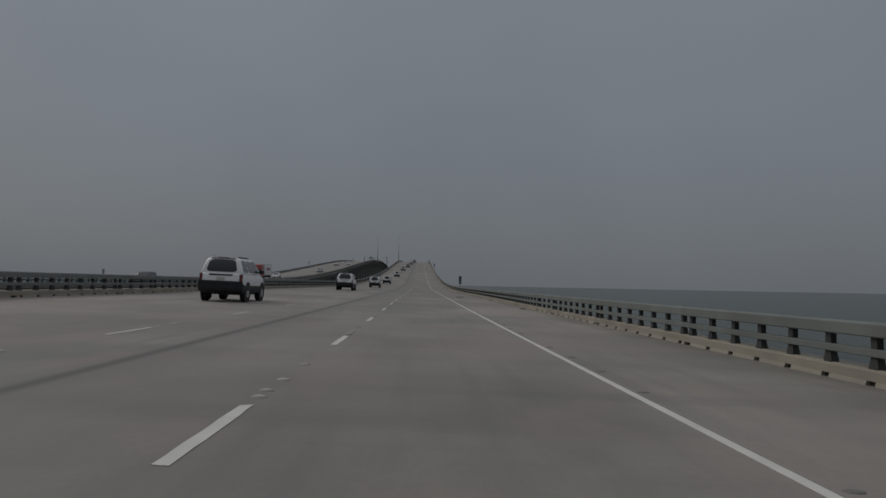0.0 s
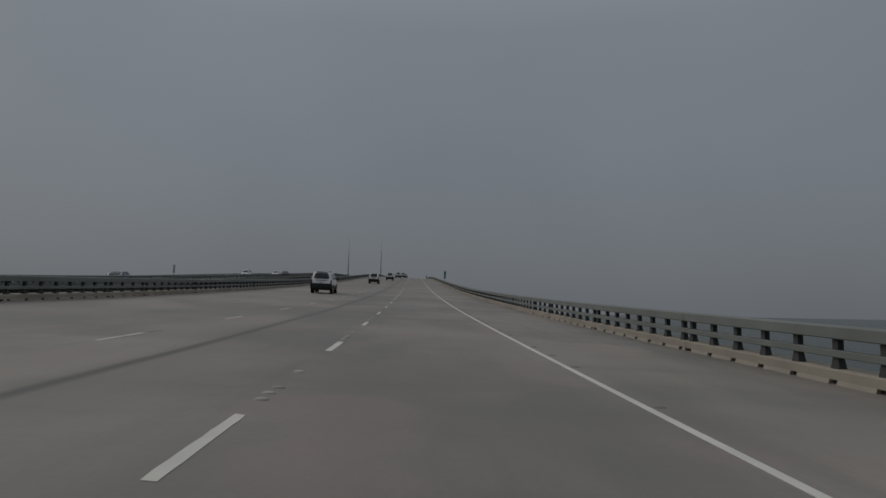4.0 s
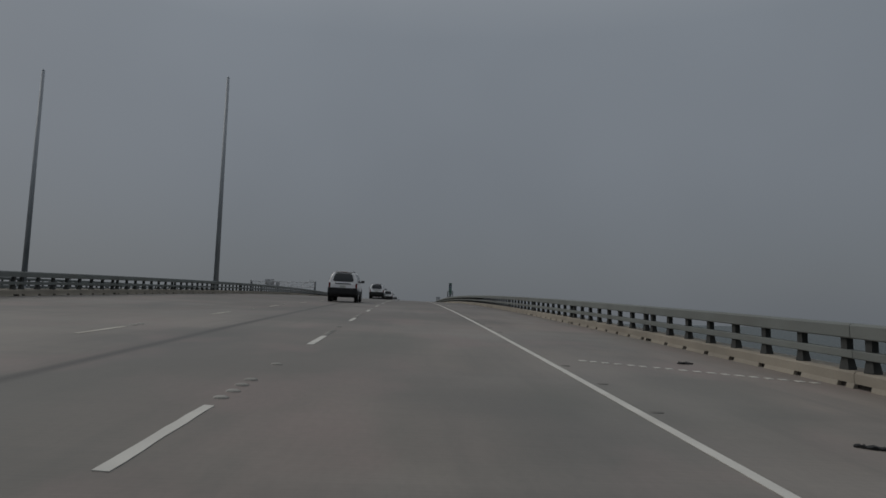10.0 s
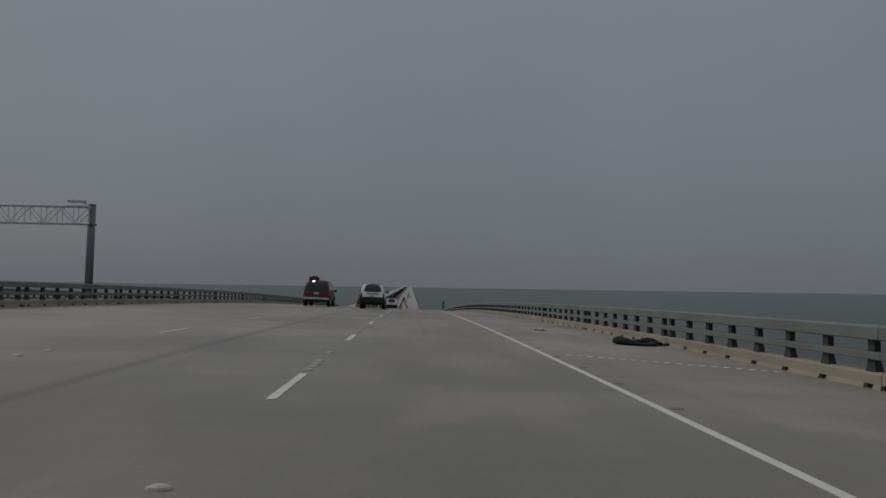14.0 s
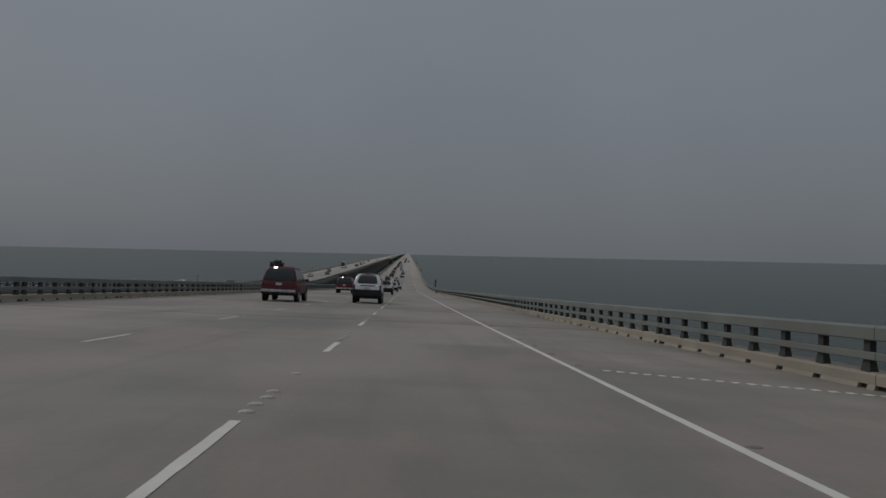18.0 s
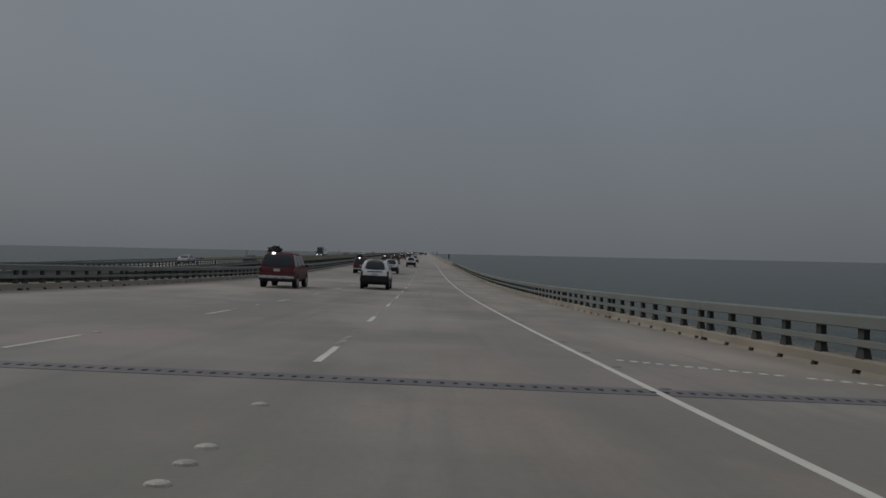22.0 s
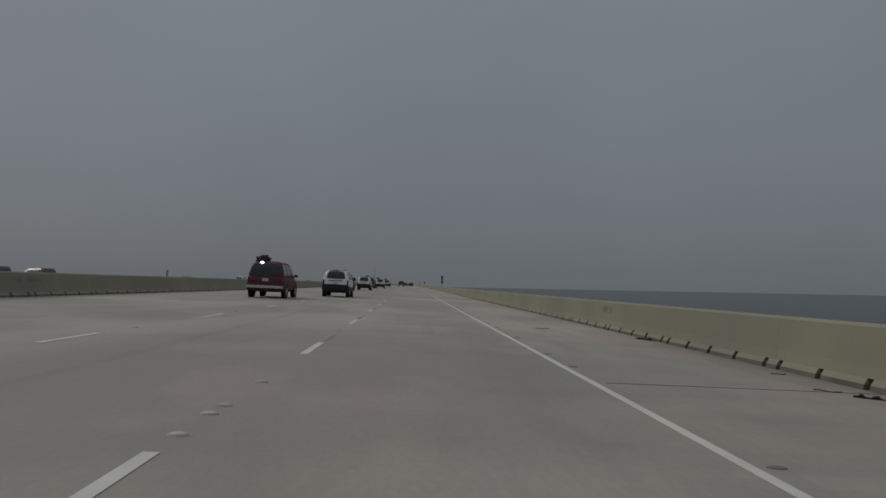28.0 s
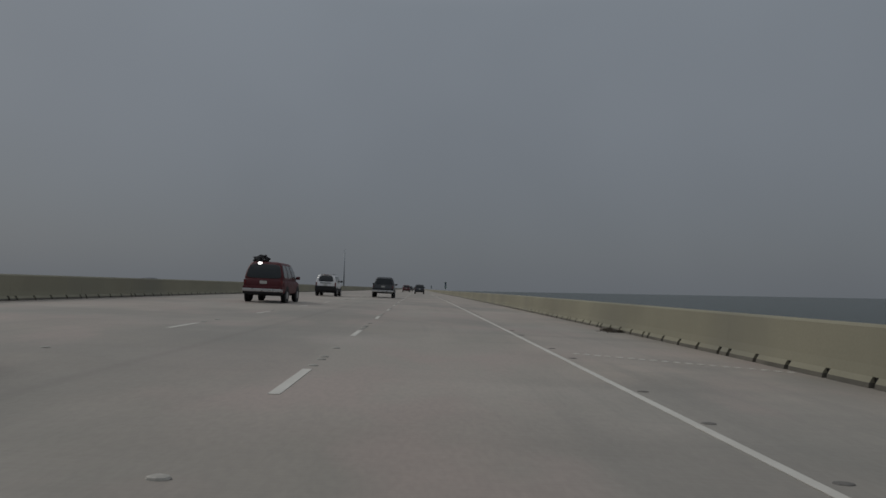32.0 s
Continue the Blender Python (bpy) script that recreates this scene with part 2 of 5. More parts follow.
    bsdf.inputs["Sheen Roughness"].default_value = 0.4
    bsdf.inputs["Sheen Tint"].default_value = (1.0, 0.95, 0.92, 1)
    tine = noise_node(nt, ln, 30, 2, (0.05, 1, 1))
    bp = nt.new("ShaderNodeBump")
    bp.inputs["Strength"].default_value = 0.2
    bp.inputs["Distance"].default_value = 0.008
    ln.new(tine.outputs["Fac"], bp.inputs["Height"])
    ln.new(bp.outputs["Normal"], bsdf.inputs["Normal"])
    return m


def water_material():
    m, nt, ln, bsdf = nodes_of("lake_water")
    big = noise_node(nt, ln, 0.004, 4, (1, 0.6, 1))
    col = blend(nt, ln, ranged(nt, ln, big.outputs["Fac"], 0, 1), (0.016, 0.029, 0.023), (0.024, 0.038, 0.03))
    ln.new(col, bsdf.inputs["Base Color"])
    bsdf.inputs["Roughness"].default_value = 0.2
    bsdf.inputs["IOR"].default_value = 1.33
    bsdf.inputs["Specular IOR Level"].default_value = 0.1
    chop = noise_node(nt, ln, 0.35, 6, (1, 0.6, 1))
    swell = noise_node(nt, ln, 0.06, 3, (1, 0.5, 1))
    mixh = nt.new("ShaderNodeMath")
    mixh.operation = "MULTIPLY_ADD"
    mixh.inputs[1].default_value = 2.0
    ln.new(swell.outputs["Fac"], mixh.inputs[0])
    ln.new(chop.outputs["Fac"], mixh.inputs[2])
    bp = nt.new("ShaderNodeBump")
    bp.inputs["Strength"].default_value = 1.0
    bp.inputs["Distance"].default_value = 0.4
    ln.new(mixh.outputs[0], bp.inputs["Height"])
    ln.new(bp.outputs["Normal"], bsdf.inputs["Normal"])
    return m


M_DECK = deck_material()
M_WATER = water_material()
M_PAINT = mat("worn_white_paint", (0.6, 0.585, 0.535), 0.85, vary=0.07, scale=2.2, grain=60, dirt=(0.53, 0.51, 0.46))
M_WORN = mat("faded_white_paint", (0.5, 0.47, 0.41), 0.85, vary=0.14, scale=2.2, grain=40, dirt=(0.4, 0.36, 0.31))
M_CERAMIC = mat("ceramic_marker", (0.44, 0.42, 0.375), 0.5, vary=0.25, scale=6, grain=80, by_piece=0.8)
M_STUD = mat("worn_stud", (0.17, 0.16, 0.145), 0.7, vary=0.25, scale=6, grain=80)
M_KERB = mat("kerb_concrete", (0.315, 0.283, 0.232), 0.85, vary=0.18, scale=0.8, grain=30, dirt=(0.25, 0.22, 0.18))
M_RAIL = mat("rail_concrete", (0.182, 0.197, 0.186), 0.8, vary=0.16, scale=0.9, grain=35, dirt=(0.16, 0.16, 0.145), by_piece=0.15)
M_POST = mat("weathered_post", (0.055, 0.058, 0.055), 0.75, vary=0.2, scale=2, grain=30, by_piece=0.4)
M_WALL = mat("parapet_concrete", (0.285, 0.27, 0.2), 0.88, vary=0.14, scale=0.35, grain=26, dirt=(0.23, 0.225, 0.18))
M_FOOT = mat("dark_foot_concrete", (0.16, 0.15, 0.125), 0.9, vary=0.25, scale=1.5, grain=30, dirt=(0.1, 0.095, 0.08))
# near-black: paints the shade inside drain slots, and colours the joint teeth
M_SLOT = mat("slot_shade_and_joint_black", (0.03, 0.027, 0.024), 0.95, vary=0.2)
M_GIRDER = mat("girder_concrete", (0.30, 0.29, 0.27), 0.9, vary=0.15, scale=0.4, grain=20, dirt=(0.18, 0.17, 0.16))
M_TRUSS = mat("bright_truss_steel", (0.6, 0.61, 0.62), 0.6, 0.1, vary=0.1, scale=2)
M_WEED = mat("dry_weed", (0.09, 0.085, 0.045), 0.8, vary=0.3, scale=8, bump=0)
M_SOIL = mat("dark_silt", (0.07, 0.062, 0.05), 0.95, vary=0.3, scale=6, grain=30, bump=0.6)
M_STEEL = mat("galvanised_steel", (0.46, 0.47, 0.48), 0.6, 0.2, vary=0.15, scale=2)
M_MAST = mat("dull_mast_steel", (0.16, 0.172, 0.185), 0.65, 0.2, vary=0.15, scale=0.5)
M_POLE = mat("galvanised_pole", (0.37, 0.395, 0.415), 0.65, 0.2, vary=0.12, scale=0.5)
M_JOINT = mat("joint_steel", (0.165, 0.157, 0.165), 0.6, 0.3, vary=0.2, scale=4)
M_RUBBER = mat("black_rubber", (0.013, 0.013, 0.013), 0.85, vary=0.3, scale=8)
M_GREEN = mat("sign_green", (0.008, 0.085, 0.062), 0.45, vary=0.08, scale=3)
M_SHIELD = mat("shield_blue", (0.02, 0.04, 0.2), 0.45, vary=0.08)
M_SHIELD_RED = mat("shield_red", (0.12, 0.02, 0.035), 0.45, vary=0.08)
M_LEGEND = mat("sign_white", (0.74, 0.77, 0.75), 0.5, vary=0.08)
M_SIGNBACK = mat("sign_back_aluminium", (0.5, 0.5, 0.5), 0.6, 0.1, vary=0.12)
M_GLASS = mat("tinted_car_glass", (0.012, 0.015, 0.016), 0.08, vary=0.1, bump=0, coat=0.5)
M_WHITE = mat("white_car_paint", (0.74, 0.74, 0.74), 0.35, vary=0.05, bump=0, coat=0.6)
M_RED = mat("dark_red_car_paint", (0.08, 0.0042, 0.0075), 0.55, vary=0.1, bump=0, coat=0.08)
M_TRUCKRED = mat("bright_red_truck_paint", (0.3, 0.025, 0.025), 0.35, vary=0.08, bump=0, coat=0.5)
M_DARK = mat("dark_grey_car_paint", (0.025, 0.028, 0.032), 0.35, vary=0.1, bump=0, coat=0.6)
M_MAROON = mat("maroon_car_paint", (0.09, 0.012, 0.014), 0.35, vary=0.1, bump=0, coat=0.6)
M_PICKUP = mat("gunmetal_car_paint", (0.06, 0.063, 0.068), 0.4, 0.3, vary=0.08, bump=0, coat=0.4)
M_SILVER = mat("silver_car_paint", (0.34, 0.35, 0.36), 0.35, 0.5, vary=0.06, bump=0, coat=0.6)
M_CLAD = mat("black_plastic_cladding", (0.012, 0.0125, 0.014), 0.7, vary=0.1)
M_CHROME = mat("bright_bumper", (0.55, 0.55, 0.55), 0.3, 0.8, vary=0.08, bump=0)
M_RIM = mat("alloy_rim", (0.35, 0.35, 0.36), 0.4, 0.7, vary=0.1, bump=0)
M_TAIL = mat("red_tail_lens", (0.13, 0.01, 0.012), 0.25, vary=0.08, bump=0, coat=0.5)
# emissive white, for the trucks' lit headlights and the red SUV's glare spot
M_GLOW = mat("lit_lens_and_glare_glow", (0.85, 0.85, 0.83), 0.3, vary=0.03, bump=0)
glow = M_GLOW.node_tree.nodes["Principled BSDF"]
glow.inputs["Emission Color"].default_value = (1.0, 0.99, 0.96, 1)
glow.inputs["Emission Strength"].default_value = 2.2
M_HEAD = mat("clear_head_lens", (0.75, 0.75, 0.72), 0.15, vary=0.05, bump=0, coat=0.5)
M_PLATE = mat("licence_plate", (0.5, 0.5, 0.47), 0.5, vary=0.05, bump=0)
M_CLOTH = mat("black_tarp", (0.015, 0.015, 0.017), 0.7, vary=0.3, scale=5)
M_WOOD = mat("grey_driftwood", (0.10, 0.08, 0.06), 0.85, vary=0.3, scale=6)
M_BAG = mat("pale_plastic_bag", (0.55, 0.55, 0.53), 0.5, vary=0.15, scale=5)

# ---- the bridge's line ----
Z_KNOT = [0.0]
for i_ in range(len(GRADES) - 1):
    Z_KNOT.append(Z_KNOT[-1] + (GRADES[i_] + GRADES[i_ + 1]) / 2 * KNOT)


def prof(y):
    """Height of the deck's reference line over the lake."""
    s = (y + 2 * KNOT) / KNOT
    s = min(max(s, 0.0), len(GRADES) - 1.0001)
    i = int(s)
    d = (s - i) * KNOT
    return WATER + Z_KNOT[i] + GRADES[i] * d + (GRADES[i + 1] - GRADES[i]) * d * d / (2 * KNOT)


def grade(y):
    return (prof(y + 1) - prof(y - 1)) / 2


TWIN = -44.2      # the other carriageway mirrors this one about the gap


def spot(x, y, h=0.0, twin=False):
    return ((TWIN - x) if twin else x, y, prof(y) - S_CROSS * x + h)


def mesh_of(name, verts, faces, material, smooth=False):
    me = bpy.data.meshes.new(name)
    me.from_pydata(verts, [], faces)
    me.materials.append(material)
    if smooth:
        me.polygons.foreach_set("use_smooth", [True] * len(me.polygons))
    return me


def put(name, me, parent=None, label="", at=None):
    ob = new(name, me)
    if parent:
        ob.parent = parent
    if at is not None:
        ob.matrix_basis = at
    if label:
        ob["label"] = label
    return ob


def part(name, bm, material, parent, label="", smooth=False):
    me = bpy.data.meshes.new(name)
    bmesh.ops.recalc_face_normals(bm, faces=bm.faces)
    bm.to_mesh(me)
    bm.free()
    me.materials.append(material)
    if smooth:
        me.polygons.foreach_set("use_smooth", [True] * len(me.polygons))
    return put(name, me, parent, label)


def loft(section, ys, twin=False, out=None):
    """A closed section (x, height over the deck), swept along the bridge at the stations ys, with end caps."""
    v, f = out if out else ([], [])
    n, b = len(section), len(v)
    for y in ys:
        for x, h in section:
            v.append(spot(x, y, h, twin))
    area = sum(section[i][0] * section[(i + 1) % n][1] - section[(i + 1) % n][0] * section[i][1] for i in range(n))
    flip = (area > 0) == (not twin)
    for j in range(len(ys) - 1):
        for i in range(n):
            q = (b + j * n + i, b + j * n + (i + 1) % n, b + (j + 1) * n + (i + 1) % n, b + (j + 1) * n + i)
            f.append(q if flip else q[::-1])
    e = b + (len(ys) - 1) * n
    first, last = tuple(range(b, b + n)), tuple(range(e, e + n))
    f.append(first[::-1] if flip else first)
    f.append(last if flip else last[::-1])
    return v, f


def steps(a, b, d):
    n = max(1, int(math.ceil((b - a) / d)))
    return [a + (b - a) * i / n for i in range(n + 1)]


def box_bm(bm, x0, x1, y0, y1, z0, z1, bevel=0.0, seg=2):
    r = bmesh.ops.create_cube(bm, size=1.0)
    vs = r["verts"]
    for q in vs:
        q.co = Vector(((x0 + x1) / 2 + q.co.x * (x1 - x0), (y0 + y1) / 2 + q.co.y * (y1 - y0), (z0 + z1) / 2 + q.co.z * (z1 - z0)))
    if bevel:
        es = list({e for q in vs for e in q.link_edges})
        bmesh.ops.bevel(bm, geom=es, offset=bevel, segments=seg, affect="EDGES", profile=0.6)
    return bm


def box(x0, x1, y0, y1, z0, z1, bevel=0.0, seg=2):
    return box_bm(bmesh.new(), x0, x1, y0, y1, z0, z1, bevel, seg)


def rod_bm(bm, a, b, r0, r1=None, sides=10):
    a, b = Vector(a), Vector(b)
    r1 = r0 if r1 is None else r1
    d = b - a
    res = bmesh.ops.create_cone(bm, cap_ends=True, segments=sides, radius1=r0, radius2=r1, depth=d.length)
    m = Matrix.Translation((a + b) / 2) @ d.to_track_quat("Z", "Y").to_matrix().to_4x4()
    bmesh.ops.transform(bm, matrix=m, verts=res["verts"])
    return bm


def rod(a, b, r0, r1=None, sides=10):
    return rod_bm(bmesh.new(), a, b, r0, r1, sides)


Y0, Y1 = -70.0, 1460.0      # the stretch with full detail
Y_WALL = 961.2              # where the open rail gives way to a solid parapet
Y_END = 6200.0
NEAR_YS = steps(Y0, Y1, 3.6)
FAR_YS = steps(Y1, Y_END, 60)

# ---- lake ----
wv, wf = [], []
xs_, ys_ = steps(-5600, 5600, 350), steps(-900, 6400, 350)
for yy in ys_:
    for xx in xs_:
        wv.append((xx, yy, 0.0))
for j in range(len(ys_) - 1):
    for i in range(len(xs_) - 1):
        q = j * len(xs_) + i
        wf.append((q, q + 1, q + 1 + len(xs_), q + len(xs_)))
tagged(put("water", mesh_of("water", wv, wf, M_WATER)), "choppy grey-green lake under an overcast sky", "water", kind="structure")

# ---- decks, girders, piers ----
DECK = [(-14.05, 0.0), (6.02, 0.0), (6.02, -0.26), (-14.05, -0.26)]
for twin in (False, True):
    tag = "road_opposite" if twin else "road"
    if not twin:
        v, f = loft(DECK, NEAR_YS)
        loft(DECK, FAR_YS, False, (v, f))
        deck_me = mesh_of(tag, v, f, M_DECK)
    road_ob = put(tag, deck_me, at=Matrix.Translation((TWIN, 0, 0)) @ Matrix.Diagonal((-1, 1, 1, 1)) if twin else None)
    if twin:
        road_twin = road_ob
    else:
        road = road_ob
    tagged(road_ob, "three-lane concrete bridge deck greyed by tyres, with tan shoulders", "road", kind="structure")
    v, f = [], []
    for gx in (-12.6, -9.2, -5.8, -2.4, 1.0, 4.4):
        for a, b, w, z0, z1 in ((0, 0, 0.3, -0.26, -0.45), (0, 0, 0.1, -0.45, -1.35), (0, 0, 0.3, -1.35, -1.62)):
            sec = [(gx - w, z0), (gx + w, z0), (gx + w, z1), (gx - w, z1)]
            loft(sec, steps(Y0, 1700, 12), twin, (v, f))
    gird = put("girders", mesh_of("girders", v, f, M_GIRDER))
    tagged(gird, "rows of concrete girders under the bridge deck", "girders", kind="structure")
SPAN = 16.635
k = 0
while Y0 + 12 + k * SPAN < 1700:
    py = Y0 + 12 + k * SPAN
    for twin in (False, True):
        if k % 2 and not twin:
            continue
        pier = tagged(new("bridge_pier"), "concrete bridge pier with a cap beam on round columns in the lake", "pier", "piers of the bridge", "structure")
        bx = spot(-4.0, py, 0, twin)
        pier.matrix_basis = pose(bx[0], py, 0)
        top = prof(py) - 1.66
        sl = S_CROSS if twin else -S_CROSS
        bm = bmesh.new()
        box_bm(bm, -9.6, 9.6, -0.7, 0.7, top - 1.5, top, 0.05, 1)
        for q in bm.verts:
            q.co.z += sl * q.co.x + S_CROSS * 4.0
        part("cap_beam", bm, M_GIRDER, pier)
        if top > 6.5:
            part("web_wall", box(-7.6, 7.6, -0.4, 0.4, 2.2, top - 1.35), M_GIRDER, pier)
        for cx in (-7.2, -2.4, 2.4, 7.2):
            part("column", rod((cx, 0, -6), (cx, 0, top - 1.2 + sl * cx), 0.75, sides=12), M_GIRDER, pier, smooth=False)
    k += 1

# ---- railings ----
SEG, GAP = 6.93, 0.45     # a rail panel; panels meet at paired posts
JOINTS = (11.93, 50.19, 81.26, 119.67, 234.17, 310.39, 348.72, 379.68, 457.38, 492.24, 644.11, 720.67, 759.10, 836.42)


def panel_ends(y0, y1):
    """Where panels meet: even panels between the joints of the spans, a shorter one at mid-length making up the rest."""
    ends = []
    y = JOINTS[0]
    while y > y0:
        y -= SEG
        ends.insert(0, y)
    for a, b in zip(JOINTS, JOINTS[1:]):
        n = int((b - a) / SEG + 0.2)
        rest = b - a - n * SEG
        if abs(rest) < 1.6:
            ends.extend(a + (b - a) * i / n for i in range(n))
        else:
            h = n // 2
            ends.extend(a + i * SEG for i in range(h + 1))
            ends.extend(b - i * SEG for i in range(n - h, 0, -1))
    y = JOINTS[-1]
    while y < y1 - 1.0:
        ends.append(y)
        y += SEG
    return ends + [y1]


def flip_x(section, side):
    """side 1: the outer railing as drawn; -1: the inner one, mirrored over to its line."""
    return section if side > 0 else [(-8.0 - x, h) for x, h in section]


UPPER = [(5.5, 0.66), (5.5, 0.812), (5.53, 0.84), (5.745, 0.84), (5.77, 0.815), (5.77, 0.66), (5.755, 0.645), (5.515, 0.645)]
LOWER = [(5.52, 0.395), (5.52, 0.48), (5.53, 0.49), (5.69, 0.49), (5.7, 0.48), (5.7, 0.395), (5.69, 0.385), (5.53, 0.385)]
KERB_TOP = [(5.53, 0.065), (5.53, 0.19), (5.57, 0.225), (5.98, 0.225), (6.0, 0.205), (6.0, 0.065)]
KERB_LOW = [(5.505, -0.01), (5.53, 0.065), (6.0, 0.065), (6.0, -0.01)]
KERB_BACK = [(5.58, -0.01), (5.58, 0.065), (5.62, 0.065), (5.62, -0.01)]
WALL_TOP = [(5.478, 0.15), (5.505, 0.3), (5.545, 0.8), (5.582, 0.84), (5.75, 0.84), (5.77, 0.82), (5.8, 0.15)]
WALL_LOW = [(5.425, 0.07), (5.478, 0.15), (5.8, 0.15), (5.8, 0.07)]
WALL_FOOT = [(5.41, -0.01), (5.421, 0.07), (5.8, 0.07), (5.8, -0.01)]
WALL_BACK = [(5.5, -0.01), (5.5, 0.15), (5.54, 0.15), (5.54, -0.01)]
WALL_SEG, WALL_AT = 4.184, 1045.3


def post_mesh():
    """A squat post, its lower half tapering up from a broad foot, standing between kerb and upper rail."""
    bm = bmesh.new()
    rings = ((0.0, 0.088, 0.06), (0.02, 0.088, 0.06), (0.16, 0.06, 0.045), (0.44, 0.058, 0.045))
    last = None
    for z, a, b in rings:
        cur = [bm.verts.new((x, y, z)) for x, y in ((-b, -a), (b, -a), (b, a), (-b, a))]
        if last:
            for i in range(4):
                bm.faces.new((last[i], last[(i + 1) % 4], cur[(i + 1) % 4], cur[i]))
        else:
            bm.faces.new(cur)
        last = cur
    bm.faces.new(last)
    bmesh.ops.recalc_face_normals(bm, faces=bm.faces)
    me = bpy.data.meshes.new("post")
    bm.to_mesh(me)
    bm.free()
    me.materials.append(M_POST)
    return me


POST = post_mesh()
POST_V = [tuple(q.co) for q in POST.vertices]
POST_F = [tuple(p.vertices) for p in POST.polygons]


def panel_posts(a, b):
    """The posts of a panel from a to b: even bays, the last post near the next panel's first."""
    n = max(2, round((b - a - GAP) / 0.926))
    return [a + GAP / 2 + i * (b - a - GAP) / n for i in range(n + 1)]


def railing(name, side, twin, single_from, single_to, label):
    root = tagged(new(name), label, "railing", kind="structure")
    sv, sf = [], []
    n = 0
    fine = not twin
    up, low, kt, kl = [], [], [], []
    rest_v, rest_f = [], []
    back_v, back_f = [], []
    ends = panel_ends(Y0, Y_WALL)
    for a, b in zip(ends, ends[1:]):
        ys = [a + 0.006, a + (b - a) / 3, a + (b - a) * 2 / 3, b - 0.006]
        pieces = ((UPPER, "upper_rail", M_RAIL), (LOWER, "lower_rail", M_RAIL), (KERB_TOP, "kerb", M_KERB))
        if fine and -20 < a:
            for sec, nm, mt in pieces:
                v, f = loft(flip_x(sec, side), ys, twin)
                if nm == "kerb":
                    g0 = a
                    for py in panel_posts(a, b) + [b]:
                        g1 = min(py - 0.085, b)
                        if g1 - g0 > 0.1:
                            loft(flip_x(KERB_LOW, side), [g0, g1], twin, (v, f))
                        g0 = py + 0.085
                put(nm, mesh_of(nm, v, f, mt), root)
        else:
            for sec, nm, mt in pieces:
                loft(flip_x(sec, side), ys, twin, (rest_v, rest_f))
            loft(flip_x(KERB_LOW, side), ys, twin, (rest_v, rest_f))
        # shallow dark strip behind the kerb slots, its colour standing in for their shade
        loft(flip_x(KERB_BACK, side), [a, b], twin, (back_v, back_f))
        for py in panel_posts(a, b):
            if py > Y_WALL - 0.2:
                continue
            px = 5.62 if side > 0 else -13.62
            at = spot(px, py, 0.222, twin)
            if fine and single_from <= py < single_to and n < 300:
                put("post", POST, root, at=Matrix.Translation(at))
                n += 1
            else:
                o = len(sv)
                sv += [(at[0] + q[0], at[1] + q[1], at[2] + q[2]) for q in POST_V]
                sf += [tuple(o + i for i in p) for p in POST_F]
    more = put("post_row", mesh_of("post_row", sv, sf, M_POST), root)
    more["kind"] = "stuff"
    if rest_v:
        put("rail_row", mesh_of("rail_row", rest_v, rest_f, M_RAIL), root)["kind"] = "stuff"
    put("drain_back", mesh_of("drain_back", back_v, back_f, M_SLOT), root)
    return root


def parapet(name, side, twin, label):
    root = tagged(new(name), label, "parapet", kind="structure")
    bv, bf = [], []
    fv, ff = [], []
    rv, rf = [], []
    a = WALL_AT - WALL_SEG * math.floor((WALL_AT - Y_WALL) / WALL_SEG)
    v, f = loft(flip_x([(5.36, -0.01), (5.36, 0.2), (5.5, 0.33), (5.47, 0.815), (5.5, 0.84), (5.86, 0.84), (5.88, 0.82), (5.88, -0.01)], side), [Y_WALL + 0.01, Y_WALL + 1.2, a - 0.012], twin)
    put("end_block", mesh_of("end_block", v, f, M_WALL), root, "thicker end block where the open rail stops")
    while a < Y1:
        b = a + WALL_SEG
        v, f = (rv, rf) if twin or a > 1330 else ([], [])
        loft(flip_x(WALL_TOP, side), [a + 0.0015, a + WALL_SEG / 2, b - 0.0015], twin, (v, f))
        if twin:
            loft(flip_x(WALL_LOW, side), [a, b], twin, (v, f))
            loft(flip_x(WALL_FOOT, side), [a, b], twin, (v, f))
        else:
            g0 = a
            for i in range(6):
                g1 = a + 0.23 + i * 0.95 - 0.055 if i < 5 else b
                loft(flip_x(WALL_LOW, side), [g0, g1], twin, (v, f))
                loft(flip_x(WALL_FOOT, side), [g0, g1], twin, (fv, ff))
                g0 = g1 + 0.11
            # dark strip behind the notches: their inner shade put into colour
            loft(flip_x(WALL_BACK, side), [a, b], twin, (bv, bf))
        if v is not rv:
            put("wall_panel", mesh_of("wall_panel", v, f, M_WALL), root)
        a = b
    whole = [(5.34, -0.01), (5.36, 0.2), (5.5, 0.33), (5.545, 0.84), (5.77, 0.84), (5.8, -0.01)]
    loft(flip_x(whole, side), [a] + FAR_YS[1:], twin, (rv, rf))
    put("far_wall", mesh_of("far_wall", rv, rf, M_WALL), root)["kind"] = "stuff"
    if bv:
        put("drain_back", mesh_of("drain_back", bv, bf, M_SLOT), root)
        put("foot", mesh_of("foot", fv, ff, M_FOOT), root, "darker foot of the parapet between drain notches")


railing("railing_right", 1, False, 0, 290, "concrete bridge railing, two beams on dark squat posts over a drained kerb")
railing("railing_left", -1, False, 0, 290, "concrete median railing, two beams on dark squat posts over a kerb")
railing("railing_opposite_inner", -1, True, 0, 0, "railing along the inner edge of the other carriageway")
railing("railing_opposite_outer", 1, True, 0, 0, "railing along the outer edge of the other carriageway")
parapet("parapet_right", 1, False, "solid tan concrete parapet with dark drain notches along its foot")
parapet("parapet_left", -1, False, "solid tan concrete median parapet with drain notches")
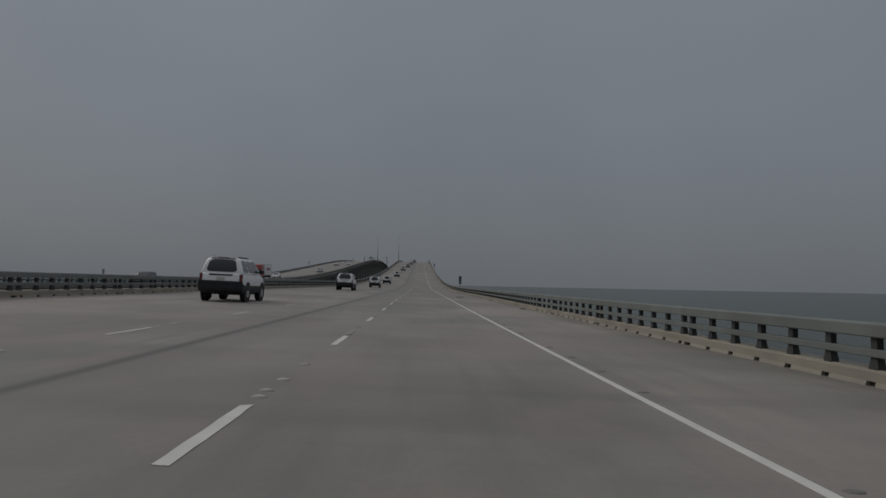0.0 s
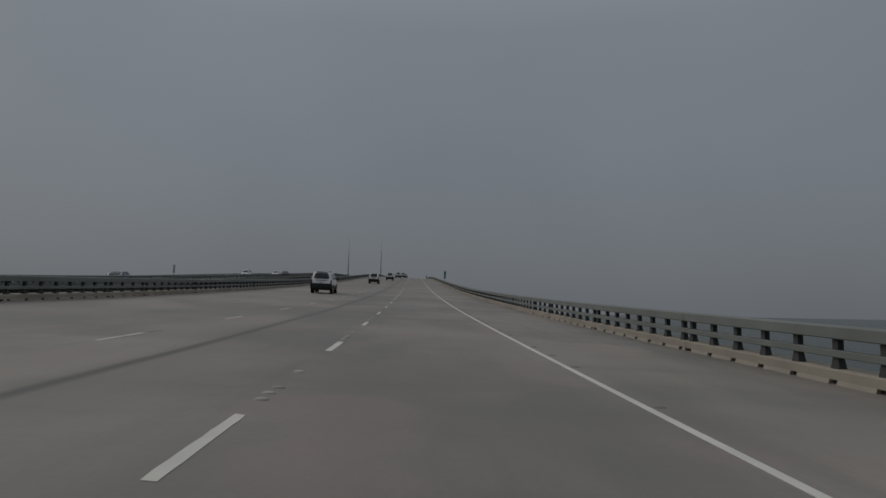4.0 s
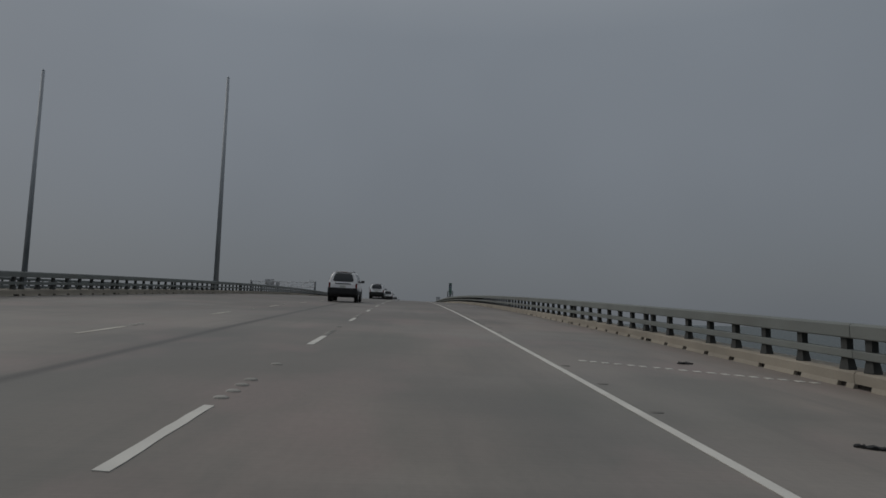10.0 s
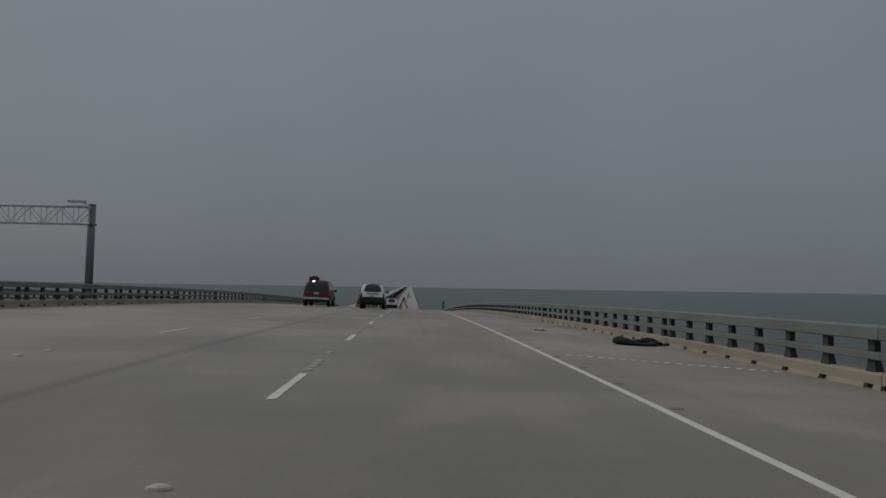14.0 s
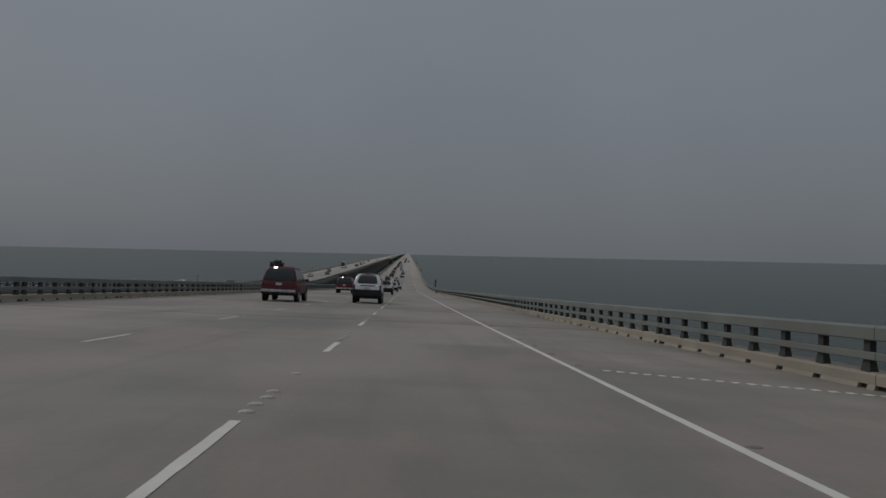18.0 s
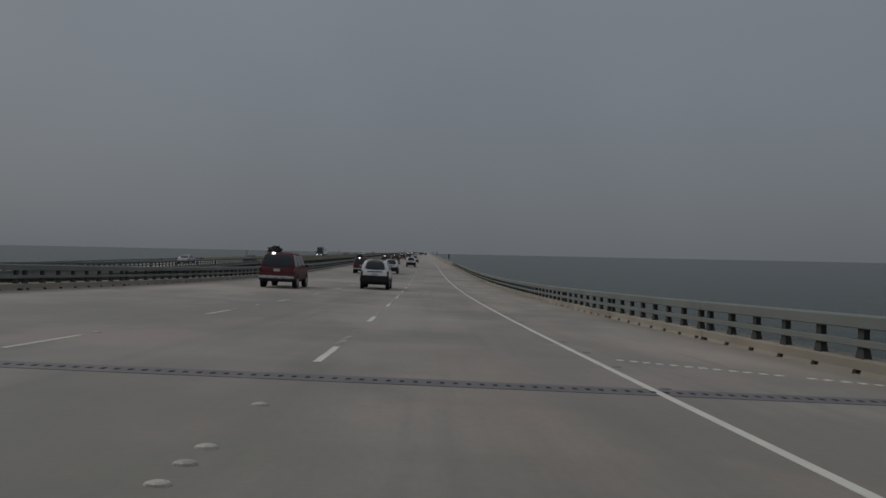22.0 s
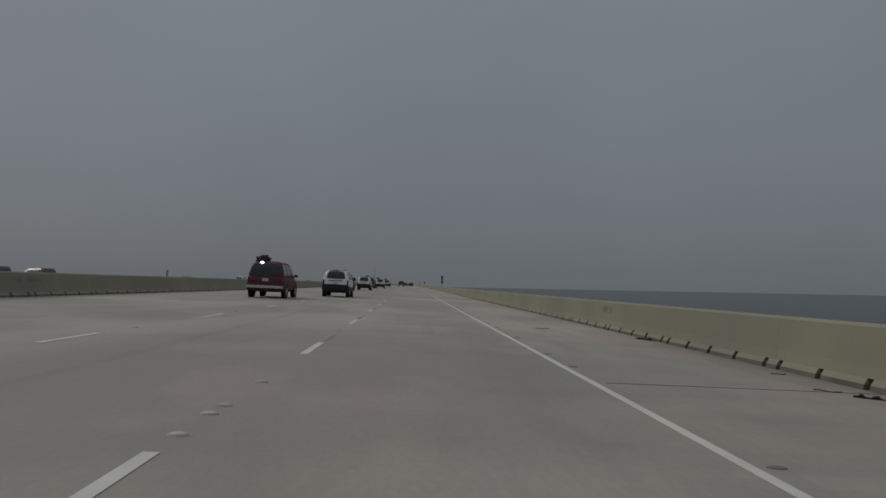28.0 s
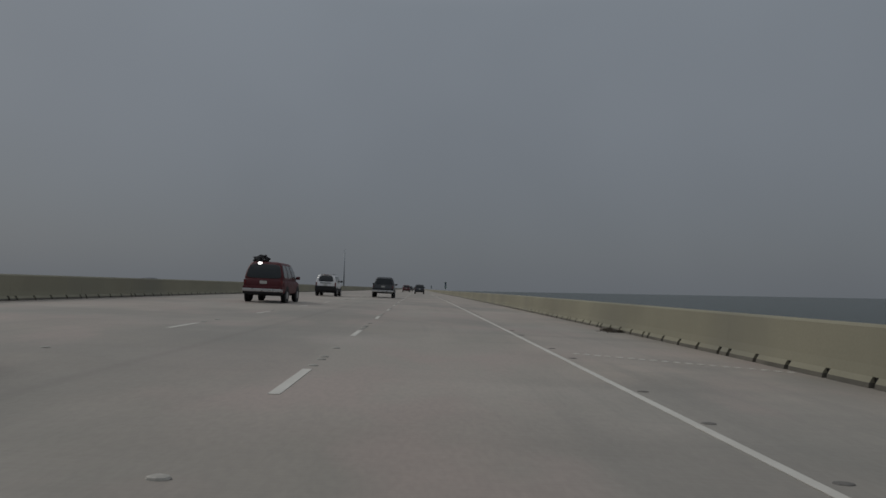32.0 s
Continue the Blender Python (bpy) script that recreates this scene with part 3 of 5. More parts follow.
parapet("parapet_opposite_inner", -1, True, "solid concrete parapet along the inner edge of the other carriageway")
parapet("parapet_opposite_outer", 1, True, "solid concrete parapet along the outer edge of the other carriageway")

# ---- markings ----
CYC, DASH_AT = 6.793, 1.578      # dash and gap along the lane lines


def strip(x, w, y0, y1, h=0.006, twin=False, out=None):
    return loft([(x - w, 0.001), (x - w, h), (x + w, h), (x + w, 0.001)], steps(y0, y1, 3.6 if y1 - y0 > 4 else 2.0), twin, out)


def worn_dash(x, w, y0, y1, seed):
    """A painted dash with chipped, uneven edges."""
    r3 = random.Random(seed)
    v, f = [], []
    n = 9
    for i in range(n + 1):
        y = y0 + (y1 - y0) * i / n
        a, b = w * r3.uniform(0.84, 1.08), w * r3.uniform(0.84, 1.08)
        if i in (0, n):
            a, b = a * 0.93, b * 0.93
        e = r3.uniform(-0.025, 0.025)
        for px, h in ((x - a, 0.001), (x - a, 0.006), (x + b, 0.006), (x + b, 0.001)):
            v.append(spot(px, y + (e if px > x else -e), h))
        if i:
            o = 4 * i
            f.extend((o - 4 + k, o + k, o + (k + 1) % 4, o - 4 + (k + 1) % 4) for k in range(3))
    f.append((0, 1, 2, 3))
    o = 4 * n
    f.append((o + 3, o + 2, o + 1, o))
    return v, f


put("edge_line", mesh_of("edge_line", *strip(1.83, 0.047, Y0, 2200), M_PAINT), road, "solid white edge line")
put("edge_line", mesh_of("edge_line", *strip(1.83, 0.06, Y0, 1700), M_PAINT), road_twin, "solid white edge line")
dash_v, dash_f = [], []
for li, lx in enumerate((-1.83, -5.49)):
    for k in range(-9, 330):
        ya = DASH_AT + k * CYC
        w = 0.052 + 0.005 * math.sin(k * 1.7)
        b = ya + CYC * 0.25 + 0.05 * math.sin(k * 2.3)
        if 0 <= k < 150:
            put("lane_dash", mesh_of("lane_dash", *worn_dash(lx, w, ya, b, 7 * k + li), M_WORN if li else M_PAINT), road)
        else:
            strip(lx, w, ya, b, out=(dash_v, dash_f))
put("lane_dashes", mesh_of("lane_dashes", dash_v, dash_f, M_PAINT), road)["kind"] = "stuff"
dash_v, dash_f = [], []
for lx in (-1.83, -5.49):
    for k in range(-9, 240):
        strip(lx, 0.06, DASH_AT + k * CYC, DASH_AT + (k + 0.25) * CYC, out=(dash_v, dash_f))
put("lane_dashes", mesh_of("lane_dashes", dash_v, dash_f, M_PAINT), road_twin)["kind"] = "stuff"


def dome_mesh(r, h):
    bm = bmesh.new()
    rings = []
    for z, s in ((0, 1.0), (h * 0.6, 0.86), (h, 0.45)):
        rings.append([bm.verts.new((r * s * math.cos(a), 0.6 * r * s * math.sin(a), z)) for a in [i * math.pi / 4 for i in range(8)]])
    for p, q in zip(rings, rings[1:]):
        for i in range(8):
            bm.faces.new((p[i], p[(i + 1) % 8], q[(i + 1) % 8], q[i]))
    bm.faces.new(rings[-1])
    me = bpy.data.meshes.new("lane_marker")
    bm.to_mesh(me)
    bm.free()
    me.materials.append(M_CERAMIC)
    return me


DOME = dome_mesh(0.072, 0.022)
DOME_V = [tuple(q.co) for q in DOME.vertices]
DOME_F = [tuple(p.vertices) for p in DOME.polygons]
more_v, more_f = [], []
singles = 0


def dome(x, y, single):
    global singles
    at = spot(x, y, 0.0)
    if single and singles < 300:
        singles += 1
        put("lane_marker", DOME, road, at=pose(*at))
    else:
        o = len(more_v)
        more_v.extend((at[0] + q[0], at[1] + q[1], at[2] + q[2]) for q in DOME_V)
        more_f.extend(tuple(o + i for i in p) for p in DOME_F)


rng = random.Random(5)
for k in range(-6, 215):
    for lx in (-1.83, -5.49):
        for ph in (0.305, 0.353, 0.402, 0.450, 0.63):
            if rng.random() < (0.07 if lx > -3 else 0.75):
                continue
            dome(lx + rng.uniform(-0.012, 0.012), DASH_AT + (k + ph) * CYC, lx > -3 and k < 70)
put("marker_rows", mesh_of("marker_rows", more_v, more_f, M_CERAMIC), road, "small worn pavement markers")["kind"] = "stuff"
more_v, more_f = [], []
for k in range(-20, 900):
    if rng.random() < 0.62:
        dome(2.0 + rng.uniform(-0.03, 0.03), DASH_AT + k * CYC * 0.2385, False)
more_v = [(x, y, prof(y) - S_CROSS * x + 0.45 * (z - prof(y) + S_CROSS * x) + 0.001) for x, y, z in more_v]
put("stud_row", mesh_of("stud_row", more_v, more_f, M_STUD), road, "flat worn studs beside the edge line")["kind"] = "stuff"
# rows of short white bars across the outer shoulder
for by in (-31.0, 84.1, 117.2, 199.0, 232.7, 265.9, 381.5, 414.6, 530.0, 562.5, 679.8, 713.8, 795.7, 831.8, 946.25, 979.0, 1097.0, 1215.8, 1330.0):
    v, f = [], []
    for i in range(19):
        if rng.random() < 0.04:
            continue
        x = 2.24 + i * 0.165 + rng.uniform(-0.008, 0.008)
        sk = -0.5 * (x - 2.24)
        w = rng.uniform(0.085, 0.105)
        loft([(x, 0.001), (x, 0.007), (x + w, 0.007), (x + w, 0.001)], [by + sk, by + sk + 0.11], False, (v, f))
    put("shoulder_bar_row", mesh_of("shoulder_bar_row", v, f, M_WORN if by == 795.7 else M_PAINT), road, "row of short white bars across the shoulder")

# ---- expansion joints ----
for jy, toothed in ((303.83, True), (829.2, True), (1105.2, False), (690.5, False), (553.4, False), (960.6, False), (1059.7, False)):
    joint = tagged(new("expansion_joint"), "dark steel finger joint across the deck" if toothed else "narrow dark joint across the deck", "joint", "joints of the deck", "structure")
    w = 0.19 if toothed else (0.085 if jy > 1100 else 0.007 if jy == 1059.7 else 0.02)
    xa = 2.0 if jy == 1059.7 else -14.0
    v, f = loft([(xa, 0.0015), (xa, 0.005), (5.5, 0.005), (5.5, 0.0015)], [jy - w, jy + w])
    put("plate", mesh_of("plate", v, f, M_JOINT), joint)
    if toothed:
        v, f = [], []
        i = 0
        x = -13.9
        while x < 5.4:
            loft([(x, 0.0055), (x, 0.009), (x + 0.045, 0.009), (x + 0.045, 0.0055)], [jy - 0.035, jy + 0.035], False, (v, f))
            x += 0.135
        put("teeth", mesh_of("teeth", v, f, M_SLOT), joint)


# ---- masts, gantry, cages ----
def mast(x, y, z0, height, r):
    m = tagged(new("mast"), "tall thin tapered grey steel mast on a bracket beside the railing", "mast", "masts beside the median")
    m.matrix_basis = pose(x, y, z0)
    part("base_plate", box(-0.35, 0.35, -0.35, 0.35, 0, 0.06, 0.01), M_STEEL, m)
    part("pole", rod((0, 0, 0.05), (0, 0, height), r, r * 0.55, 12), M_POLE, m, smooth=True)
    part("cap", rod((0, 0, height), (0, 0, height + 0.12), r * 0.62, r * 0.3, 12), M_POLE, m)
    for a in range(4):
        q = a * math.pi / 2 + math.pi / 4
        part("anchor_bolt", rod((0.38 * math.cos(q), 0.38 * math.sin(q), 0.06), (0.38 * math.cos(q), 0.38 * math.sin(q), 0.16), 0.03, sides=6), M_STEEL, m)
    return m


def bracket(x0, x1, y, z):
    b = tagged(new("mast_bracket"), "concrete bracket that carries a mast outside the deck", "bracket", kind="structure")
    b.matrix_basis = pose((x0 + x1) / 2, y, z)
    w = abs(x1 - x0) / 2
    part("block", box(-w, w, -0.6, 0.6, -0.9, 0, 0.04), M_GIRDER, b)


for mx, tw in ((-15.0, False), (TWIN + 15.0, True)):
    my = 420.2
    zz = prof(my) + 0.42
    bracket(mx - 0.55, mx + (0.95 if not tw else 0.55), my, zz) if not tw else bracket(mx - 0.95, mx + 0.55, my, zz)
    mast(mx, my, zz, prof(my) + 17.0 - zz + 0.4, 0.2)
zz = prof(1350) + 0.42
bracket(-18.6, -14.0, 1350, zz)
mast(-18.0, 1350, zz, 9.4, 0.16)


def gantry(y, x0, x1):
    g = tagged(new("sign_gantry"), "overhead truss gantry across the other carriageway, signs seen from behind", "gantry")
    z0 = prof(y) + 0.1
    g.matrix_basis = pose(0, y, z0)
    top = 9.3
    for x in (x0, x1):
        part("column", rod((x, 0, -0.4), (x, 0, top + 0.2), 0.36, 0.33, 16), M_MAST, g, smooth=True)
        part("foot", box(x - 0.5, x + 0.5, -0.5, 0.5, -0.9, -0.3, 0.04), M_GIRDER, g)
        part("column_cap", rod((x, 0, top + 0.2), (x, 0, top + 0.3), 0.37, 0.28, 16), M_MAST, g)
        part("knee", box(x - 0.28, x + 0.28, -0.5, 0.5, top - 1.75, top - 1.6, 0.02), M_MAST, g)
    for dy in (-0.45, 0.45):
        for z in (top, top - 1.65):
            part("chord", rod((x0, dy, z), (x1, dy, z), 0.085, sides=8), M_TRUSS, g)
        n = 14
        for i in range(n):
            a, b = x0 + (x1 - x0) * i / n, x0 + (x1 - x0) * (i + 1) / n
            part("diagonal", rod((a, dy, top - 1.65 if i % 2 else top), (b, dy, top if i % 2 else top - 1.65), 0.04, sides=6), M_TRUSS, g)
            part("upright", rod((b, dy, top - 1.65), (b, dy, top), 0.035, sides=6), M_TRUSS, g)
    def board(xa, xb, za, zb, nm):
        s = part(nm, box(xa, xb, 0.62, 0.67, za, zb, 0.01), M_SIGNBACK, g)
        for i in range(int((xb - xa) / 0.7)):
            xx = xa + 0.35 + i * 0.7
            part("stiffener", box(xx - 0.03, xx + 0.03, 0.54, 0.62, za, zb), M_STEEL, s)
    board(x0 + 4.4, x0 + 7.4, top - 1.9, top + 0.75, "sign_board")
    board(x0 + 7.9, x0 + 9.2, top - 1.75, top + 0.05, "sign_board")
    lamp = part("luminaire", box(x1 - 1.9, x1 - 0.3, -0.9, -0.4, top + 0.32, top + 0.58, 0.08), M_TRUSS, g)
    part("lamp_arm", rod((x1 - 0.2, 0, top + 0.15), (x1 - 0.8, -0.6, top + 0.42), 0.05), M_STEEL, g)


gantry(580.0, -52.2, -31.3)


def cage(x, y, w, d):
    """A steel ladder cage that rises beside the railing, over a pier."""
    c = tagged(new("ladder_cage"), "open steel ladder cage rising beside the bridge railing", "ladder cage", "ladder cages outside the railing")
    c.matrix_basis = pose(x, y, prof(y) - S_CROSS * x)
    part("platform", box(-w, w + 0.1, -d, d, -0.45, -0.35), M_STEEL, c)
    part("arm", box(-1.8, 0, -0.12, 0.12, -0.62, -0.45), M_MAST, c)
    for ix in (-w, -w / 3, w / 3, w):
        for iy in (-d, d):
            part("upright", box(ix - 0.04, ix + 0.04, iy - 0.03, iy + 0.03, -0.4, 2.15), M_MAST, c)
    for z in (2.12, 0.85):
        for iy in (-d, d):
            part("cross_bar", box(-w - 0.05, w + 0.05, iy - 0.035, iy + 0.035, z - 0.05, z + 0.05), M_MAST, c)
        for ix in (-w, w):
            part("side_bar", box(ix - 0.035, ix + 0.035, -d, d, z - 0.05, z + 0.05), M_MAST, c)
    part("side_panel", box(-w - 0.07, -w - 0.045, -d, d * 0.9, 1.2, 2.1), M_MAST, c, "dull sheet panel")


cage(6.85, 478.2, 0.42, 0.65)
cage(6.65, 516.6, 0.36, 0.5)


# ---- mile signs ----
def text_part(body, size, x, y, z, material, parent):
    cu = bpy.data.curves.new("legend", "FONT")
    cu.body = body
    cu.size = size
    cu.align_x, cu.align_y = "CENTER", "CENTER"
    cu.extrude = 0.002
    tmp = new("legend_tmp", cu)
    bpy.context.view_layer.update()
    me = bpy.data.meshes.new_from_object(tmp.evaluated_get(bpy.context.evaluated_depsgraph_get()))
    bpy.data.objects.remove(tmp)
    bpy.data.curves.remove(cu)
    me.materials.clear()
    me.materials.append(material)
    return put("legend", me, parent, at=pose(x, y, z, 90))


def mile_sign(y, base, mile, tenth):
    s = tagged(new("mile_sign"), "tall narrow green mile sign with blue shield on steel post", "road sign", "mile signs along the railing")
    s.matrix_basis = pose(6.08, y, prof(y) - S_CROSS * 6.08 + base - 0.06)
    w, h = 0.225, 1.64
    e = h / 1.46
    drop = 0 if tenth else 0.311 * e      # a whole mile has no panel for tenths
    h -= drop
    part("post", box(-0.03, 0.03, 0.02, 0.07, -base - 0.2, h - 0.1, 0.006), M_MAST, s)
    part("clamp", box(-0.07, 0.1, -0.06, 0.12, -base - 0.12, -base + 0.02, 0.01), M_MAST, s)
    bd = part("board", box(-w, w, -0.012, 0.012, 0, h, 0.008), M_GREEN, s)
    for x0, x1, z0, z1 in ((-w + 0.012, w - 0.012, h - 0.022, h - 0.012), (-w + 0.012, w - 0.012, 0.012, 0.022), (-w + 0.012, -w + 0.022, 0.012, h - 0.012), (w - 0.022, w - 0.012, 0.012, h - 0.012)) + (((-w + 0.012, w - 0.012, 0.305 * e, 0.317 * e),) if tenth else ()):
        part("border", box(x0, x1, -0.016, -0.011, z0, z1), M_LEGEND, bd)
    # shield: a crowned blue field under a red band
    def shield(sc, z, yy, mtl, top_only=False):
        pts = [(-0.19, 0.12), (-0.1, 0.155), (0, 0.13), (0.1, 0.155), (0.19, 0.12)]
        pts = pts + ([(0.175, 0.05), (-0.175, 0.05)] if top_only else [(0.18, -0.02), (0.12, -0.12), (0, -0.19), (-0.12, -0.12), (-0.18, -0.02)])
        bm = bmesh.new()
        a = [bm.verts.new((px * sc, yy, z + pz * sc)) for px, pz in pts]
        b = [bm.verts.new((px * sc, yy + 0.004, z + pz * sc)) for px, pz in pts]
        bm.faces.new(a)
        bm.faces.new(b[::-1])
        for i in range(len(a)):
            bm.faces.new((a[i], a[(i + 1) % len(a)], b[(i + 1) % len(a)], b[i]))
        return part("shield", bm, mtl, bd)
    shield(1.0, 1.02 * e - drop, -0.0165, M_SHIELD)
    shield(0.94, 1.02 * e - drop, -0.019, M_SHIELD_RED, True)
    for body, size, z in (("WEST", 0.155, 1.355), ("10", 0.2, 0.99), ("MILE", 0.175, 0.735), (mile, 0.25, 0.5), (tenth, 0.265, 0.16)):
        if body:
            text_part(body, size * 1.05, 0, -0.022, z * e - drop, M_LEGEND, bd)
    part("back_sheet", box(-w + 0.004, w - 0.004, 0.0125, 0.016, 0.004, h - 0.004), M_SIGNBACK, s, "bare grey aluminium back")
    return s


for sy, base, mile, tenth in ((98.0, 1.3, "260", ""), (279.0, 1.25, "259", "8"), (466.4, 1.5, "259", "6"), (644.9, 1.3, "259", "4"), (821.0, 1.3, "259", "2"), (997.2, 1.35, "259", ""), (1182.3, 1.55, "258", "8"), (1360.5, 1.4, "258", "6"), (1540, 1.4, "258", "4")):
    front = mile_sign(sy, base, mile, tenth)
    if sy < 1300:       # its fellow on the other carriageway shows its back
        px_, py_, pz_ = spot(6.08, sy, base, True)
        copy_thing(front, pose(px_, py_, pz_, 0, 0, 180))


# ---- vehicles ----
def hull(stations):
    """A body lofted along y through (y, half width, low, high), with rounded shoulders and sills."""
    bm = bmesh.new()
    last = None
    for y, w, lo, hi in stations:
        h = hi - lo
        pts = [(-w * 0.86, lo), (-w * 0.96, lo + 0.07 * h), (-w * 0.995, lo + 0.22 * h), (-w, lo + 0.5 * h), (-w * 0.99, lo + 0.72 * h), (-w * 0.965, hi - 0.12 * h), (-w * 0.92, hi - 0.03 * h), (-w * 0.84, hi), (-w * 0.4, hi + 0.012)]
        pts = pts + [(-x, z) for x, z in reversed(pts)]
        cur = [bm.verts.new((x, y, z)) for x, z in pts]
        if last:
            for i in range(len(cur)):
                bm.faces.new((last[i], last[(i + 1) % len(cur)], cur[(i + 1) % len(cur)], cur[i]))
        else:
            bm.faces.new(cur)
        last = cur
    bm.faces.new(last)
    return bm


def soften(ob, limit=38):
    """Smooth shading but for the edges sharper than the limit."""
    me = ob.data
    me.polygons.foreach_set("use_smooth", [True] * len(me.polygons))
    me.set_sharp_from_angle(angle=radians(limit))


def frustum_corners(y0, y1, w, z0, t0, t1, tw, z1):
    """Bottom and top corners of a cabin: rear-left, rear-right, front-right, front-left."""
    low = [Vector(p) for p in ((-w, y0, z0), (w, y0, z0), (w, y1, z0), (-w, y1, z0))]
    top = [Vector(p) for p in ((-tw, t0, z1), (tw, t0, z1), (tw, t1, z1), (-tw, t1, z1))]
    return low, top


def cabin_point(low, top, i, u, v):
    """A point of the cabin's side i, u along it and v up it; the sides curve in towards the roof."""
    h = v ** 1.55
    p, q = low[i].lerp(top[i], h), low[(i + 1) % 4].lerp(top[(i + 1) % 4], h)
    c = p.lerp(q, u)
    c.z = low[0].z + (top[0].z - low[0].z) * v
    return c


def cabin_bm(low, top):
    """A rounded cabin: rings of a soft-cornered plan, closed by a crowned roof."""
    bm = bmesh.new()
    rings = []
    for v, inset, lift in ((0, 0, 0), (0.2, 0, 0), (0.4, 0, 0), (0.6, 0, 0), (0.78, 0, 0), (0.9, 0.012, 0), (0.965, 0.045, 0), (1.0, 0.11, 0), (1.0, 0.24, 0.018), (1.0, 0.42, 0.03)):
        c = [cabin_point(low, top, i, 0, v) for i in range(4)]
        mid = (c[0] + c[1] + c[2] + c[3]) / 4
        r = 0.13
        cur = []
        for i, (sx, sy) in enumerate(((-1, -1), (1, -1), (1, 1), (-1, 1))):
            cx, cy = c[i].x - sx * inset, c[i].y - sy * inset
            for k in range(5):
                a = math.atan2(sy, sx) + (k - 2) * math.pi / 8
                cur.append(bm.verts.new((cx - sx * r + r * math.cos(a), cy - sy * r + r * math.sin(a), c[i].z + lift)))
        rings.append(cur)
    n = len(rings[0])
    for p, q in zip(rings, rings[1:]):
        for i in range(n):
            bm.faces.new((p[i], p[(i + 1) % n], q[(i + 1) % n], q[i]))
    bm.faces.new(rings[0][::-1])
    bm.faces.new(rings[-1])
    return bm


def pane(low, top, i, u0, u1, v0, v1, out=0.012):
    """A soft-cornered glass panel that follows the cabin's side i, proud of it, between fractions u along and v up."""
    f = lambda u, v: cabin_point(low, top, i, u, v)
    bm = bmesh.new()
    cu, cv, ru, rv = (u0 + u1) / 2, (v0 + v1) / 2, (u1 - u0) / 2, (v1 - v0) / 2
    n = (f(cu + 0.1, cv) - f(cu - 0.1, cv)).cross(f(cu, cv + 0.1) - f(cu, cv - 0.1)).normalized()
    m = 24
    rings = []
    for sc, o in ((1.0, -0.03), (1.0, out * 0.4), (0.97, out), (0.7, out), (0.4, out)):
        ring = []
        for k in range(m):
            t = 2 * math.pi * (k + 0.5) / m
            ring.append(bm.verts.new(f(cu + sc * ru * math.copysign(abs(math.cos(t)) ** 0.32, math.cos(t)), cv + sc * rv * math.copysign(abs(math.sin(t)) ** 0.32, math.sin(t))) + n * o))
        rings.append(ring)
    for p, q in zip(rings, rings[1:]):
        for k in range(m):
            bm.faces.new((p[k], p[(k + 1) % m], q[(k + 1) % m], q[k]))
    bm.faces.new(rings[-1])
    bm.faces.new(rings[0][::-1])
    return bm


def wheel(parent, x, y, r, w):
    side = 1 if x > 0 else -1
    t = part("wheel", rod((x - w / 2, y, r), (x + w / 2, y, r), r * 0.62, sides=18), M_RUBBER, parent)
    bm = bmesh.new()
    prof_pts = ((-w / 2, r * 0.6), (-w / 2, r * 0.9), (-w * 0.36, r), (w * 0.36, r), (w / 2, r * 0.9), (w / 2, r * 0.6))
    last = None
    n = 22
    rings = []
    for i in range(n):
        a = 2 * math.pi * i / n
        rings.append([bm.verts.new((x + px, y + pr * math.cos(a), r + pr * math.sin(a))) for px, pr in prof_pts])
    for i in range(n):
        p, q = rings[i], rings[(i + 1) % n]
        for k in range(len(prof_pts) - 1):
            bm.faces.new((p[k], p[k + 1], q[k + 1], q[k]))
    part("tyre", bm, M_RUBBER, t, smooth=False)
    part("rim", rod((x + side * (w / 2 - 0.02), y, r), (x + side * (w / 2 + 0.012), y, r), r * 0.58, r * 0.5, 16), M_RIM, t)


